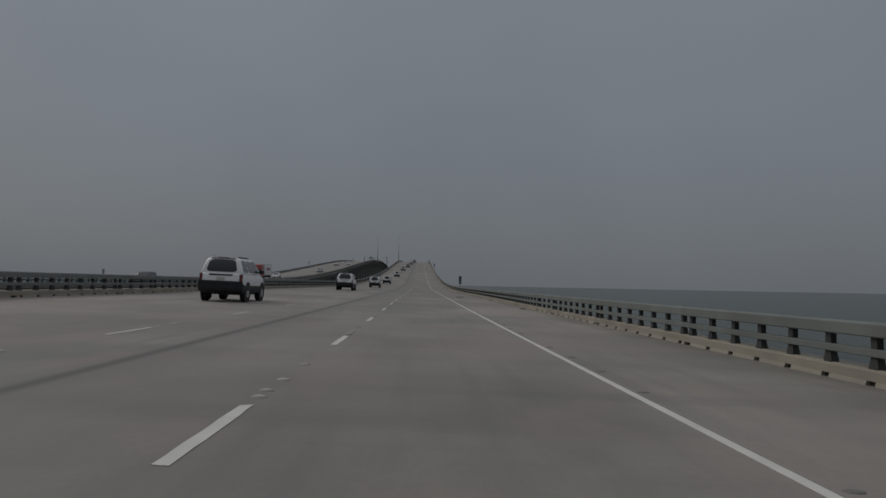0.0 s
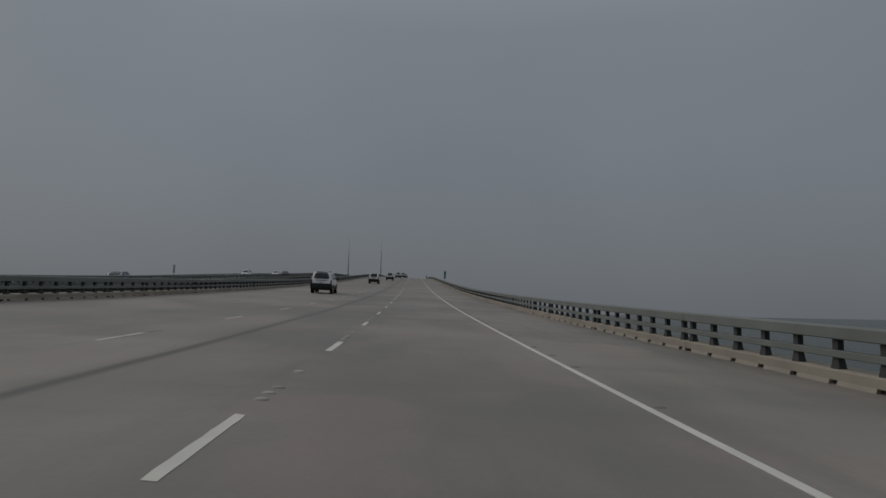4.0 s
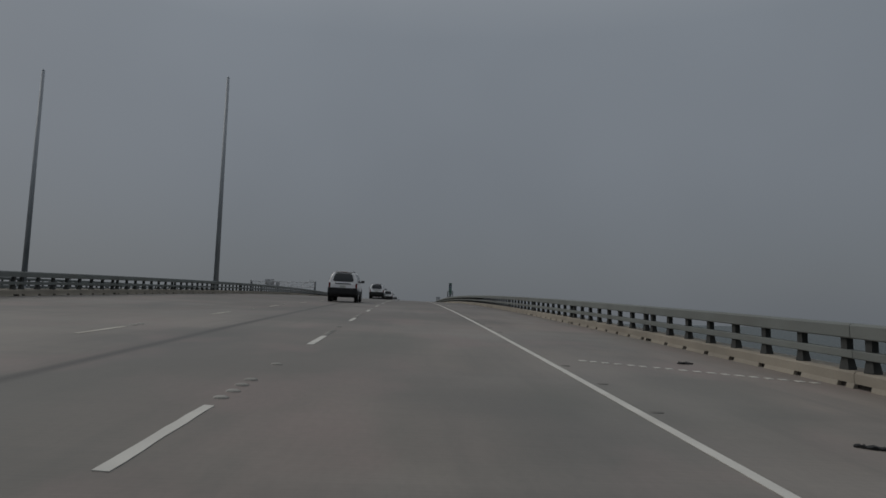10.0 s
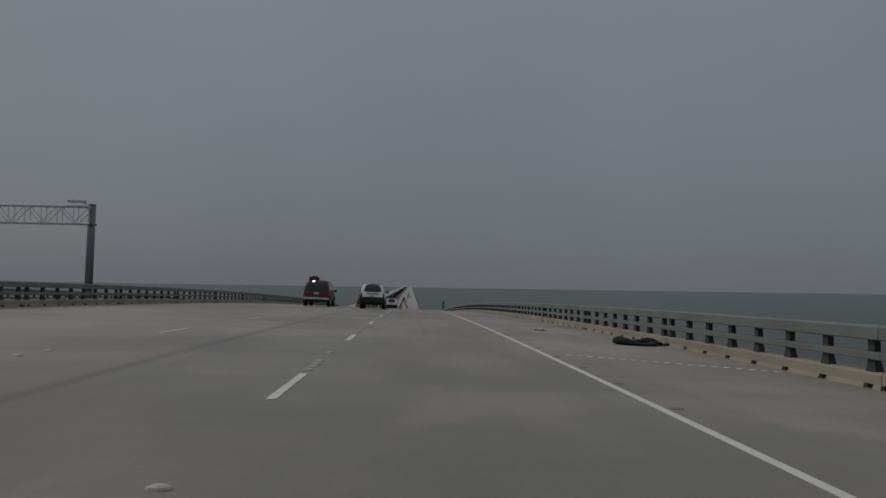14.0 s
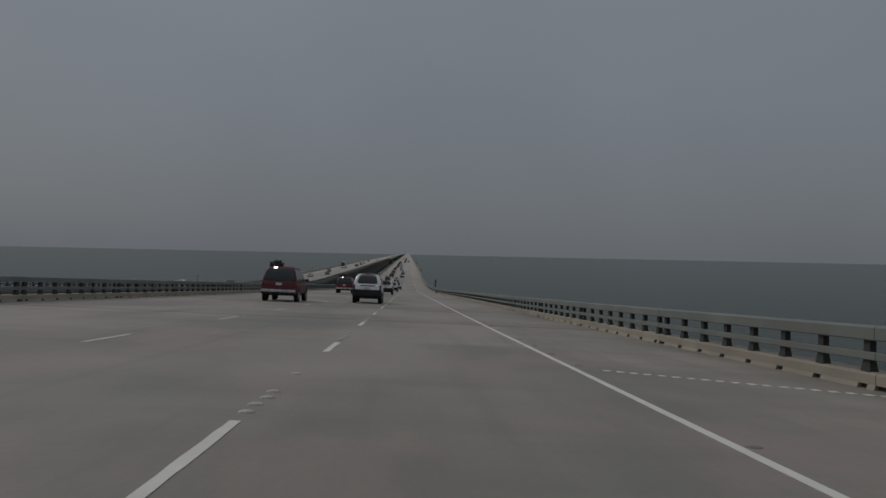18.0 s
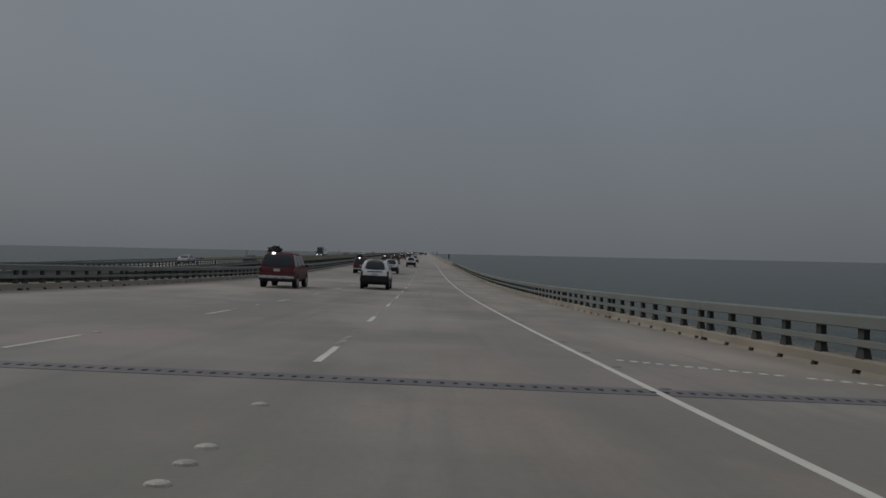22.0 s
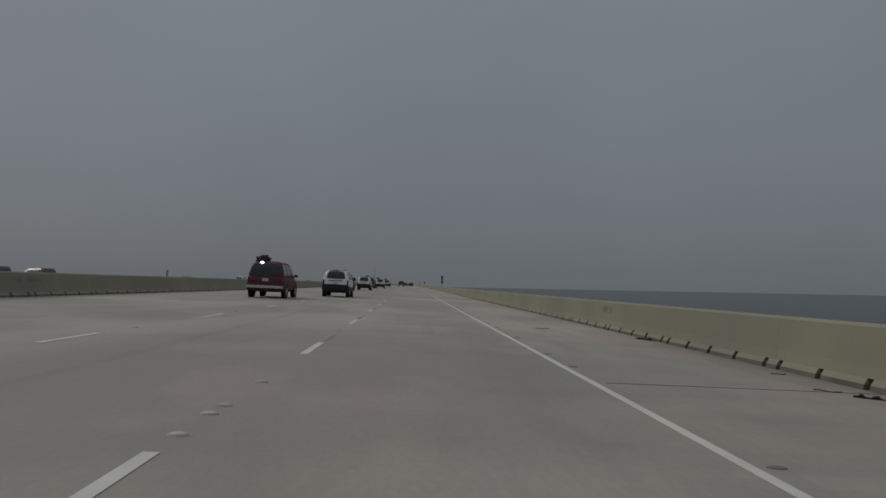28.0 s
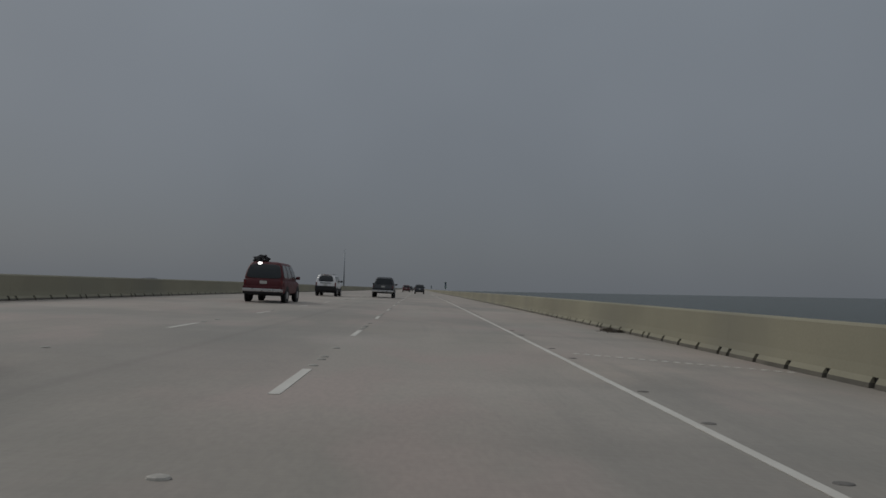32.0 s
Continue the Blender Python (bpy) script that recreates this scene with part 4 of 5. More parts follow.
def car(name, label, category, paint, L, W, H, belt, floor, cabin, kind="suv", lower=None, group="traffic on the bridge", rear_glass=(0.09, 0.91, 0.1, 0.84)):
    """A road vehicle that heads along +y, its rear bumper at y = 0 and its wheels on z = 0."""
    c = tagged(new(name), label, category, group)
    w = W / 2
    hood = L * (0.74 if kind != "pickup" else 0.72)
    hz = belt - 0.02
    st = [(-0.02, w * 0.84, floor + 0.16, belt - 0.08), (0.02, w * 0.92, floor + 0.08, belt - 0.03), (0.1, w * 0.975, floor + 0.02, belt - 0.005), (0.3, w, floor, belt), (hood, w, floor, belt), (L - 0.35, w * 0.96, floor + 0.02, hz - 0.1), (L - 0.06, w * 0.88, floor + 0.08, hz - 0.2), (L, w * 0.8, floor + 0.15, hz - 0.3)]
    if kind == "sedan":
        st = [(0.0, w * 0.86, floor + 0.15, belt - 0.14), (0.08, w * 0.96, floor + 0.02, belt - 0.06)] + st[3:]
    body = part("body", hull(st), paint, c)
    soften(body)
    y0, y1, t0, t1, tw = cabin
    low, top = frustum_corners(y0, y1, w * 0.955, belt - 0.03, t0, t1, tw, H)
    soften(part("cabin", cabin_bm(low, top), paint, c))
    part("rear_window", pane(low, top, 0, *rear_glass), M_GLASS, c)
    part("windscreen", pane(low, top, 2, 0.07, 0.93, 0.08, 0.9), M_GLASS, c)
    if kind == "pickup":
        part("side_window", pane(low, top, 1, 0.08, 0.9, 0.1, 0.86), M_GLASS, c)
        part("side_window", pane(low, top, 3, 0.1, 0.92, 0.1, 0.86), M_GLASS, c)
        part("bed_well", box(-w * 0.82, w * 0.82, 0.16, y0 - 0.1, belt - 0.02, belt + 0.012), M_CLAD, c)
        part("bed_side", box(-w * 0.96, -w * 0.84, 0.08, y0, belt - 0.02, belt + 0.05, 0.015), paint, c)
        part("bed_side", box(w * 0.84, w * 0.96, 0.08, y0, belt - 0.02, belt + 0.05, 0.015), paint, c)
        part("tailgate", box(-w * 0.8, w * 0.8, -0.015, 0.06, floor + 0.34, belt + 0.05, 0.015), paint, c)
    else:
        for i in (1, 3):
            cuts = ((0.05, 0.3), (0.34, 0.62), (0.66, 0.93)) if kind == "suv" else ((0.1, 0.48), (0.52, 0.9))
            for a, b in cuts:
                a_, b_ = (a, b) if i == 1 else (1 - b, 1 - a)
                part("side_window", pane(low, top, i, a_, b_, 0.1, 0.84), M_GLASS, c)
    r = 0.35 if kind != "sedan" else 0.31
    ww = 0.23
    for x in (-w + ww / 2 - 0.005, w - ww / 2 + 0.005):
        for y in (L * 0.2, L * 0.8):
            wheel(c, x, y, r, ww)
            sd = 1 if x > 0 else -1
            part("wheel_arch", rod((sd * (w - 0.06), y, r + 0.03), (sd * (w + 0.004), y, r + 0.03), r + 0.075, sides=20), M_CLAD, c)
    trim = lower or paint
    part("rear_bumper", box(-w * 0.97, w * 0.97, -0.09, 0.2, floor + 0.08, floor + 0.36, 0.05), trim, c)
    part("front_bumper", box(-w * 0.9, w * 0.9, L - 0.3, L + 0.08, floor + 0.06, floor + 0.34, 0.05), trim, c)
    if lower:
        for x in (-w - 0.004, w - 0.03):
            part("sill_cladding", box(x, x + 0.034, L * 0.1, L * 0.92, floor, floor + 0.22, 0.012), lower, c)
    part("underside", box(-w * 0.8, w * 0.8, 0.25, L - 0.3, floor - 0.08, floor + 0.06), M_CLAD, c)
    tz0, tz1 = floor + (0.42 if kind != "sedan" else 0.36), belt - 0.05
    for sd in (-1, 1):
        x = sd * w * 0.89
        part("tail_light", box(x - 0.055, x + 0.055, -0.03, 0.16, tz0, tz1, 0.02), M_TAIL, c)
        x = sd * w * 0.7
        part("headlight", box(x - 0.16, x + 0.16, L - 0.2, L - 0.0, hz - 0.42, hz - 0.27, 0.03), M_HEAD, c)
        x = sd * (w + 0.09)
        mirror = part("mirror", box(x - 0.1, x + 0.1, y1 - 0.42, y1 - 0.3, belt + 0.02, belt + 0.17, 0.03), M_CLAD if lower else paint, c)
        part("mirror_arm", box(min(sd * w * 0.93, x), max(sd * w * 0.93, x), y1 - 0.38, y1 - 0.33, belt + 0.03, belt + 0.07), M_CLAD, mirror)
    part("licence_plate", box(-0.16, 0.16, -0.035 if kind != "sedan" else -0.02, 0.03, floor + 0.46, floor + 0.6, 0.005), M_PLATE, c)
    part("grille", box(-w * 0.45, w * 0.45, L - 0.12, L + 0.012, hz - 0.45, hz - 0.3, 0.01), M_CLAD, c)
    return c


def on_road(x, y, ahead=True, twin=False, rear=True):
    """The pose of a vehicle whose rear bumper (or front, coming towards) stands at x, y of the deck."""
    px, py, pz = spot(x, y, 0.006, twin)
    g = math.degrees(math.atan(grade(y)))
    lean = math.degrees(math.atan(S_CROSS)) * (-1 if twin else 1)
    if ahead:
        return Matrix.Translation((px, py, pz)) @ pose(0, 0, 0, g, lean, 0)
    return Matrix.Translation((px, py, pz)) @ pose(0, 0, 0, -g, -lean, 180)


def extras_white(c, L, W, H):
    w = W / 2
    part("rear_handle_bar", box(-0.45, 0.45, -0.045, 0.02, 1.03, 1.085, 0.01), M_CLAD, c)
    for sd in (-1, 1):
        part("roof_rail", box(sd * (w - 0.37) - 0.02, sd * (w - 0.37) + 0.02, 0.5, L * 0.5, H - 0.02, H + 0.05, 0.01), M_CLAD, c)
    part("spoiler", box(-w * 0.56, w * 0.56, 0.14, 0.4, H - 0.03, H + 0.02, 0.02), M_WHITE, c)
    part("brake_light", box(-0.2, 0.2, 0.125, 0.16, H - 0.02, H + 0.012, 0.006), M_TAIL, c)


suv = car("white_suv", "white compact SUV with black lower cladding and dark rear window", "SUV", M_WHITE, 3.7, 1.72, 1.74, 1.14, 0.36, (0.03, 2.75, 0.2, 2.05, 0.6), "suv", M_CLAD, rear_glass=(0.13, 0.87, 0.1, 0.86))
extras_white(suv, 3.7, 1.72, 1.74)
part("lower_cladding", hull([(-0.02, 0.83, 0.44, 0.78), (0.06, 0.872, 0.36, 0.78), (0.3, 0.88, 0.34, 0.74), (2.8, 0.88, 0.34, 0.7), (3.4, 0.85, 0.36, 0.72), (3.68, 0.77, 0.42, 0.74)]), M_CLAD, suv, "black lower body cladding")
part("tailgate_bumper", box(-0.85, 0.85, -0.1, 0.1, 0.48, 0.82, 0.05), M_CLAD, suv)
suv_spots = ((-8.2, 22.6), (-8.1, 61.8), (-7.75, 99.2), (-7.9, 139.2), (-7.82, 197.3), (-7.3, 253.2), (-6.05, 291.0), (-5.15, 330.8), (-4.41, 371.2), (-4.07, 407.8), (-3.98, 444.3), (-3.88, 480.9), (-3.43, 517.6), (-3.23, 562), (-3.43, 612.6), (-3.22, 669.5), (-2.99, 707.9), (-3.25, 746.7), (-3.25, 783.9), (-2.98, 821.1), (-3.56, 859.7), (-4.77, 899), (-3.16, 935.5), (-3.16, 980), (-4.62, 1037.6), (-5.22, 1092.6), (-6.46, 1132.8), (-6.28, 1170.1), (-6.51, 1208.3), (-8.1, 1255.6))
suv.matrix_basis = on_road(*suv_spots[0])
for s_ in suv_spots[1:]:
    copy_thing(suv, on_road(*s_))

van = car("red_suv", "large dark red SUV with tinted windows and a bright rear bumper", "SUV", M_RED, 4.1, 1.88, 1.87, 1.1, 0.4, (0.03, 3.1, 0.22, 2.4, 0.68), "suv", rear_glass=(0.045, 0.955, 0.05, 0.87))
part("bumper_bar", box(-0.91, 0.91, -0.11, -0.02, 0.5, 0.64, 0.025), M_CHROME, van, "bright rear bumper bar")
part("rear_step", box(-0.8, 0.8, -0.08, 0.05, 0.42, 0.54, 0.02), M_CLAD, van)
part("bumper_underside", box(-0.9, 0.9, -0.06, 0.15, 0.38, 0.58, 0.04), M_CLAD, van, "black lower bumper")
part("badge", box(-0.66, -0.34, -0.012, 0.02, 0.93, 0.97), M_CHROME, van)
# glowing ellipsoid added to give the bright glare over the rear window
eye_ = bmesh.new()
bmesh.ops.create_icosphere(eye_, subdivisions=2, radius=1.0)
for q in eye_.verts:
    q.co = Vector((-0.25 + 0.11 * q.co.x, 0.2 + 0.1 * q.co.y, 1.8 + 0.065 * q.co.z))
part("glare_spot", eye_, M_GLOW, van, "added glowing white spot for the glare over the rear window")


def bundle(parent_pose):
    """A knotted black tarp on the roof's rear corner."""
    bm = bmesh.new()
    bmesh.ops.create_icosphere(bm, subdivisions=4, radius=0.34)
    for q in bm.verts:
        n = noise.noise(q.co * 6.0) * 0.55 + noise.noise(q.co * 14.0) * 0.3
        q.co = Vector((q.co.x * 0.95, q.co.y * 0.8, q.co.z * 0.66)) * (1 + n)
    for q in bm.verts:
        q.co.z = max(q.co.z + 0.09, 0.0)
    me = bpy.data.meshes.new("roof_tarp")
    bm.to_mesh(me)
    bm.free()
    me.materials.append(M_CLOTH)
    ob = new("roof_tarp", me)
    tagged(ob, "crumpled black tarp tied on the roof of a red SUV", "tarp", "tarps on car roofs")
    ob.matrix_basis = parent_pose @ pose(-0.3, 0.6, 1.875)
    return ob


van_spots = ((-5.93, 483.5), (-6.56, 521.3), (-7.37, 564), (-7.88, 614.6), (-8.06, 669.8), (-7.44, 704.5), (-7.78, 741.8), (-7.81, 779.2), (-7.58, 816.6), (-8.32, 855.5), (-7.92, 894.4), (-7.51, 932.3), (-7.73, 971.6), (-8.1, 1028.3), (-7.78, 1084.4), (-7.89, 1122.2), (-7.7, 1160.0), (-7.87, 1197.0), (-7.68, 1233.7))
van.matrix_basis = on_road(*van_spots[0])
bun = bundle(van.matrix_basis)
for s_ in van_spots[1:]:
    m_ = on_road(*s_)
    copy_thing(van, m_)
    copy_thing(bun, m_ @ pose(-0.3, 0.6, 1.875))

dark = car("dark_suv", "dark grey SUV seen from behind", "SUV", M_DARK, 3.8, 1.85, 1.76, 1.12, 0.38, (0.03, 2.85, 0.22, 2.1, 0.7), "suv")
dark.matrix_basis = on_road(-0.45, 1322.0)
for s_ in ((-3.7, 1420.0), (-3.5, 1620.0)):
    copy_thing(dark, on_road(*s_))
maroon = car("maroon_suv", "maroon SUV seen from behind", "SUV", M_MAROON, 3.8, 1.85, 1.76, 1.12, 0.38, (0.03, 2.85, 0.22, 2.1, 0.7), "suv")
maroon.matrix_basis = on_road(-3.8, 1362.0)
pick = car("pickup_truck", "dark grey pickup truck seen from behind", "pickup", M_PICKUP, 4.4, 1.95, 1.85, 1.12, 0.46, (1.5, 3.2, 1.6, 2.7, 0.7), "pickup", M_CLAD)
part("bumper_bar", box(-0.95, 0.95, -0.14, -0.04, 0.5, 0.68, 0.03), M_CHROME, pick, "bright rear bumper bar")
pick.matrix_basis = on_road(-3.75, 1260.5)
sedan = car("silver_sedan", "silver sedan on the bridge", "sedan", M_SILVER, 3.9, 1.78, 1.44, 0.95, 0.28, (0.45, 3.0, 1.0, 2.2, 0.62), "sedan")
sedan.matrix_basis = on_road(-7.4, 1500.0)
white_sedan = car("white_sedan", "white sedan on the bridge", "sedan", M_WHITE, 3.9, 1.78, 1.44, 0.95, 0.28, (0.45, 3.0, 1.0, 2.2, 0.62), "sedan")
white_sedan.matrix_basis = on_road(-7.3, 1700.0)
dark_sedan = car("dark_sedan", "dark sedan on the bridge", "sedan", M_DARK, 3.9, 1.78, 1.44, 0.95, 0.28, (0.45, 3.0, 1.0, 2.2, 0.62), "sedan")
dark_sedan.matrix_basis = on_road(-3.7, 1545.0)

# oncoming traffic on the other carriageway
ONE, TWO, THREE = 0.0, -3.66, -7.32     # its lanes, outer to inner
for src, lane, y in ((dark, THREE, 84.0), (white_sedan, TWO, 176.0), (sedan, THREE, 228.0), (suv, TWO, 300.0), (white_sedan, THREE, 316.0), (dark_sedan, TWO, 345.0), (white_sedan, TWO, 785.0), (dark, TWO, 815.0), (white_sedan, THREE, 868.0), (sedan, TWO, 930.0), (dark_sedan, THREE, 955.0), (maroon, TWO, 990.0), (dark, THREE, 1110.0), (maroon, THREE, 1117.0), (dark_sedan, THREE, 1157.0), (suv, THREE, 1189.0), (sedan, TWO, 1197.0), (white_sedan, TWO, 1232.0), (dark, TWO, 1300.0), (sedan, THREE, 1400.0)):
    copy_thing(src, on_road(lane, y, False, True))


def semi(at, paint=M_TRUCKRED, label="red semi truck with a white box trailer coming the other way"):
    """A red tractor with a white box trailer, its front at y = 0, heading along +y from behind."""
    c = tagged(new("semi_truck"), label, "truck", "traffic on the bridge")
    c.matrix_basis = at
    part("bonnet", hull([(-1.3, 1.05, 0.6, 1.75), (-0.5, 1.0, 0.55, 1.6), (-0.1, 0.9, 0.55, 1.45), (0.0, 0.8, 0.6, 1.3)]), paint, c)
    low, top = frustum_corners(-3.2, -1.0, 1.15, 0.9, -3.15, -1.5, 1.05, 3.85)
    part("cab", cabin_bm(low, top), paint, c)
    part("windscreen", pane(low, top, 2, 0.08, 0.92, 0.33, 0.62), M_GLASS, c)
    for i in (1, 3):
        part("side_window", pane(low, top, i, 0.5, 0.9, 0.35, 0.6) if i == 1 else pane(low, top, i, 0.1, 0.5, 0.35, 0.6), M_GLASS, c)
    part("bumper", box(-1.15, 1.15, -0.25, 0.12, 0.35, 0.7, 0.06), M_CHROME, c)
    part("grille", box(-0.5, 0.5, -0.05, 0.03, 0.75, 1.25, 0.02), M_CHROME, c)
    for sd in (-1, 1):
        part("headlight", box(sd * 0.78 - 0.15, sd * 0.78 + 0.15, -0.25, 0.01, 0.85, 1.05, 0.03), M_GLOW, c)
        part("mirror", box(sd * 1.35 - 0.1, sd * 1.35 + 0.1, -1.1, -1.0, 1.7, 2.3, 0.03), M_CLAD, c)
        part("stack", rod((sd * 1.1, -3.3, 1.0), (sd * 1.1, -3.3, 3.7), 0.07), M_CHROME, c)
        for y in (-0.9, -3.6, -4.5, -9.0, -9.9):
            wheel(c, sd * 1.02, y, 0.5, 0.3)
    tr = part("trailer", box(-1.28, 1.28, -10.8, -3.5, 1.1, 4.05, 0.03), M_WHITE, c, "white box trailer")
    part("skirt_rail", box(-1.29, 1.29, -10.82, -3.48, 1.02, 1.14, 0.01), M_CLAD, tr)
    part("marking", box(-1.3, -1.28, -9.0, -5.5, 2.4, 3.0), M_TRUCKRED, tr, "red lettering block")
    part("marking", box(1.28, 1.3, -9.0, -5.5, 2.4, 3.0), M_TRUCKRED, tr, "red lettering block")
    part("chassis", box(-0.5, 0.5, -10.5, -0.6, 0.6, 1.1), M_CLAD, c)


semi(on_road(-3.75, 152.0, False, True))
semi(on_road(-2.4, 1066.0, False, True), M_DARK, "dark semi truck with a white box trailer coming the other way")


# ---- litter on the shoulder ----
def shred(x, y, length, w, turn, label="strip of burst black tyre lying on the shoulder", lift=0.05):
    bm = bmesh.new()
    n = 14
    last = None
    r2 = random.Random(int(x * 100 + y))
    for i in range(n + 1):
        u = i / n
        px = (u - 0.5) * length
        arch = min(lift, 0.06 * length) * math.sin(u * math.pi * 2.3) ** 2 + 0.012
        ww = w * (0.55 + 0.45 * math.sin(u * math.pi)) * r2.uniform(0.8, 1.15)
        cur = [bm.verts.new(p) for p in ((px, -ww, 0.0), (px, -ww, arch), (px, ww, arch * r2.uniform(0.6, 1.6)), (px, ww, 0.0))]
        if last:
            for k in range(4):
                bm.faces.new((last[k], last[(k + 1) % 4], cur[(k + 1) % 4], cur[k]))
        else:
            bm.faces.new(cur)
        last = cur
    bm.faces.new(last)
    bmesh.ops.recalc_face_normals(bm, faces=bm.faces)
    me = bpy.data.meshes.new("tyre_scrap")
    bm.to_mesh(me)
    bm.free()
    me.materials.append(M_RUBBER)
    ob = tagged(new("tyre_scrap", me), label, "tyre scrap", "litter on the shoulder")
    ob.matrix_basis = Matrix.Translation(spot(x, y, 0.001)) @ pose(0, 0, 0, 0, 1.66, turn)


def stick(x, y, length, turn, r=0.008):
    bm = bmesh.new()
    pts = [Vector(((u - 0.5) * length, 0.03 * math.sin(u * 7), r + 0.004 * math.sin(u * 9))) for u in [i / 6 for i in range(7)]]
    for a, b in zip(pts, pts[1:]):
        rod_bm(bm, a, b, r, r * 0.9, 7)
    me = bpy.data.meshes.new("stick")
    bm.to_mesh(me)
    bm.free()
    me.materials.append(M_WOOD)
    ob = tagged(new("stick", me), "grey stick lying on the concrete shoulder", "stick", "litter on the shoulder")
    ob.matrix_basis = Matrix.Translation(spot(x, y, 0.0)) @ pose(0, 0, 0, 0, 1.66, turn)


def bag(x, y, size, material, label, tall=0.8):
    bm = bmesh.new()
    bmesh.ops.create_icosphere(bm, subdivisions=3, radius=size)
    for q in bm.verts:
        q.co *= 1 + 0.5 * noise.noise(q.co * (3.0 / size) * 0.5 + Vector((x, y, 0))) + 0.2 * noise.noise(q.co * (8 / size) * 0.5)
        q.co.z = max(q.co.z * tall + size * 0.6 * tall, 0)
    me = bpy.data.meshes.new("bag")
    bm.to_mesh(me)
    bm.free()
    me.materials.append(material)
    ob = tagged(new("bag", me), label, "bag", "litter on the shoulder")
    ob.matrix_basis = Matrix.Translation(spot(x, y, 0.0))


for a_ in ((3.16, 53.56, 0.62, 0.1, 8), (5.0, 30.6, 0.4, 0.08, 30), (3.52, 538.45, 0.4, 0.045, -12), (4.61, 118.57, 0.22, 0.05, 0), (4.21, 381.72, 0.28, 0.06, 20), (3.2, 376.39, 0.2, 0.05, -30), (4.89, 1136.69, 0.22, 0.018, -20), (4.95, 1059.3, 0.34, 0.025, -35), (3.0, 1138.62, 0.13, 0.035, 10), (5.28, 1067.0, 0.62, 0.03, -60), (3.5, 770.0, 0.3, 0.05, 70)):
    shred(*a_)


def carcass(x, y, turn):
    """A burst tyre, collapsed flat, its tread torn open at one end."""
    r3 = random.Random(11)
    c = tagged(new("burst_tyre"), "collapsed black tyre torn open, lying on the shoulder", "tyre", "litter on the shoulder")
    c.matrix_basis = Matrix.Translation(spot(x, y, 0.0)) @ pose(0, 0, 0, 0, 1.66, turn)
    bm = bmesh.new()
    rings = []
    n, m = 44, 10
    for i in range(n):
        a = math.radians(12 + 336 * i / (n - 1))
        fray = 1 - 0.35 * max(0, abs(i - (n - 1) / 2) / (n / 2) - 0.75) * 4 * r3.uniform(0.4, 1)
        cx, cy = 0.46 * math.cos(a), 0.27 * math.sin(a)
        h = (0.07 + 0.03 * math.sin(a * 2 + 1) + r3.uniform(-0.006, 0.006)) * fray
        ring = []
        for k in range(m):
            b = 2 * math.pi * k / m
            q = 0.12 * fray * math.cos(b)
            ring.append(bm.verts.new((cx + q * math.cos(a), cy + q * math.sin(a), max(0.0, h + h * math.sin(b)))))
        rings.append(ring)
    for p_, q_ in zip(rings, rings[1:]):
        for k in range(m):
            bm.faces.new((p_[k], p_[(k + 1) % m], q_[(k + 1) % m], q_[k]))
    bm.faces.new(rings[0])
    bm.faces.new(rings[-1][::-1])
    part("tread", bm, M_RUBBER, c)
    bm = bmesh.new()
    last = None
    for i in range(17):
        u = i / 16
        w = 0.09 * (1 - 0.6 * u) * r3.uniform(0.8, 1.1)
        px, py, pz = 0.42 + 0.36 * u, 0.1 * math.sin(u * 4), 0.01 + 0.06 * math.sin(u * math.pi) ** 2
        cur = [bm.verts.new(v_) for v_ in ((px, py - w, 0), (px, py - w, pz), (px, py + w, pz + 0.01), (px, py + w, 0))]
        if last:
            for k in range(4):
                bm.faces.new((last[k], last[(k + 1) % 4], cur[(k + 1) % 4], cur[k]))
        else:
            bm.faces.new(cur)
        last = cur
    bm.faces.new(last)
    part("torn_strip", bm, M_RUBBER, c, "torn end of the tread")


carcass(4.78, 533.5, 4)
for a_ in ((4.37, 1044.6, 0.85, -6), (3.04, 1133.45, 0.24, -40), (3.6, 1137.0, 0.14, 30), (3.33, 1069.6, 0.42, 12), (4.75, 1059.75, 0.3, -30), (5.08, 1061.3, 0.26, 10)):
    stick(*a_)
bag(5.25, 759.4, 0.12, M_BAG, "pale plastic bag caught by the kerb")
bag(5.25, 797.7, 0.17, M_CLOTH, "black refuse bag leaning on the kerb", 1.25)
bag(5.2, 459.47, 0.06, M_BAG, "scrap of pale plastic by the kerb")


def weeds(x, y, n, tall):
    """A dry tuft that has rooted in the silt by the kerb."""
    r3 = random.Random(int(y * 10))
    bm = bmesh.new()
    for i in range(n):
        a, lean = r3.uniform(0, 6.28), r3.uniform(0.1, 0.8)
        h = tall * r3.uniform(0.5, 1.1)
        base = Vector((r3.gauss(0, 0.06), r3.gauss(0, 0.12), 0))
        side = Vector((math.sin(a), -math.cos(a), 0)) * r3.uniform(0.004, 0.009)
        tip = Vector((math.cos(a) * lean * h, math.sin(a) * lean * h, h))
        mid = base + tip * 0.55 + Vector((0, 0, 0.1 * h))
        q = [bm.verts.new(p) for p in (base - side, base + side, mid + side * 0.8, mid - side * 0.8, base + tip)]
        bm.faces.new(q[:4])
        bm.faces.new((q[3], q[2], q[4]))
    me = bpy.data.meshes.new("weed_tuft")
    bm.to_mesh(me)
    bm.free()
    me.materials.append(M_WEED)
    ob = tagged(new("weed_tuft", me), "dry weed tuft rooted in silt by the kerb", "weed", "weeds by the kerb")
    ob.matrix_basis = Matrix.Translation(spot(x, y, 0.0))


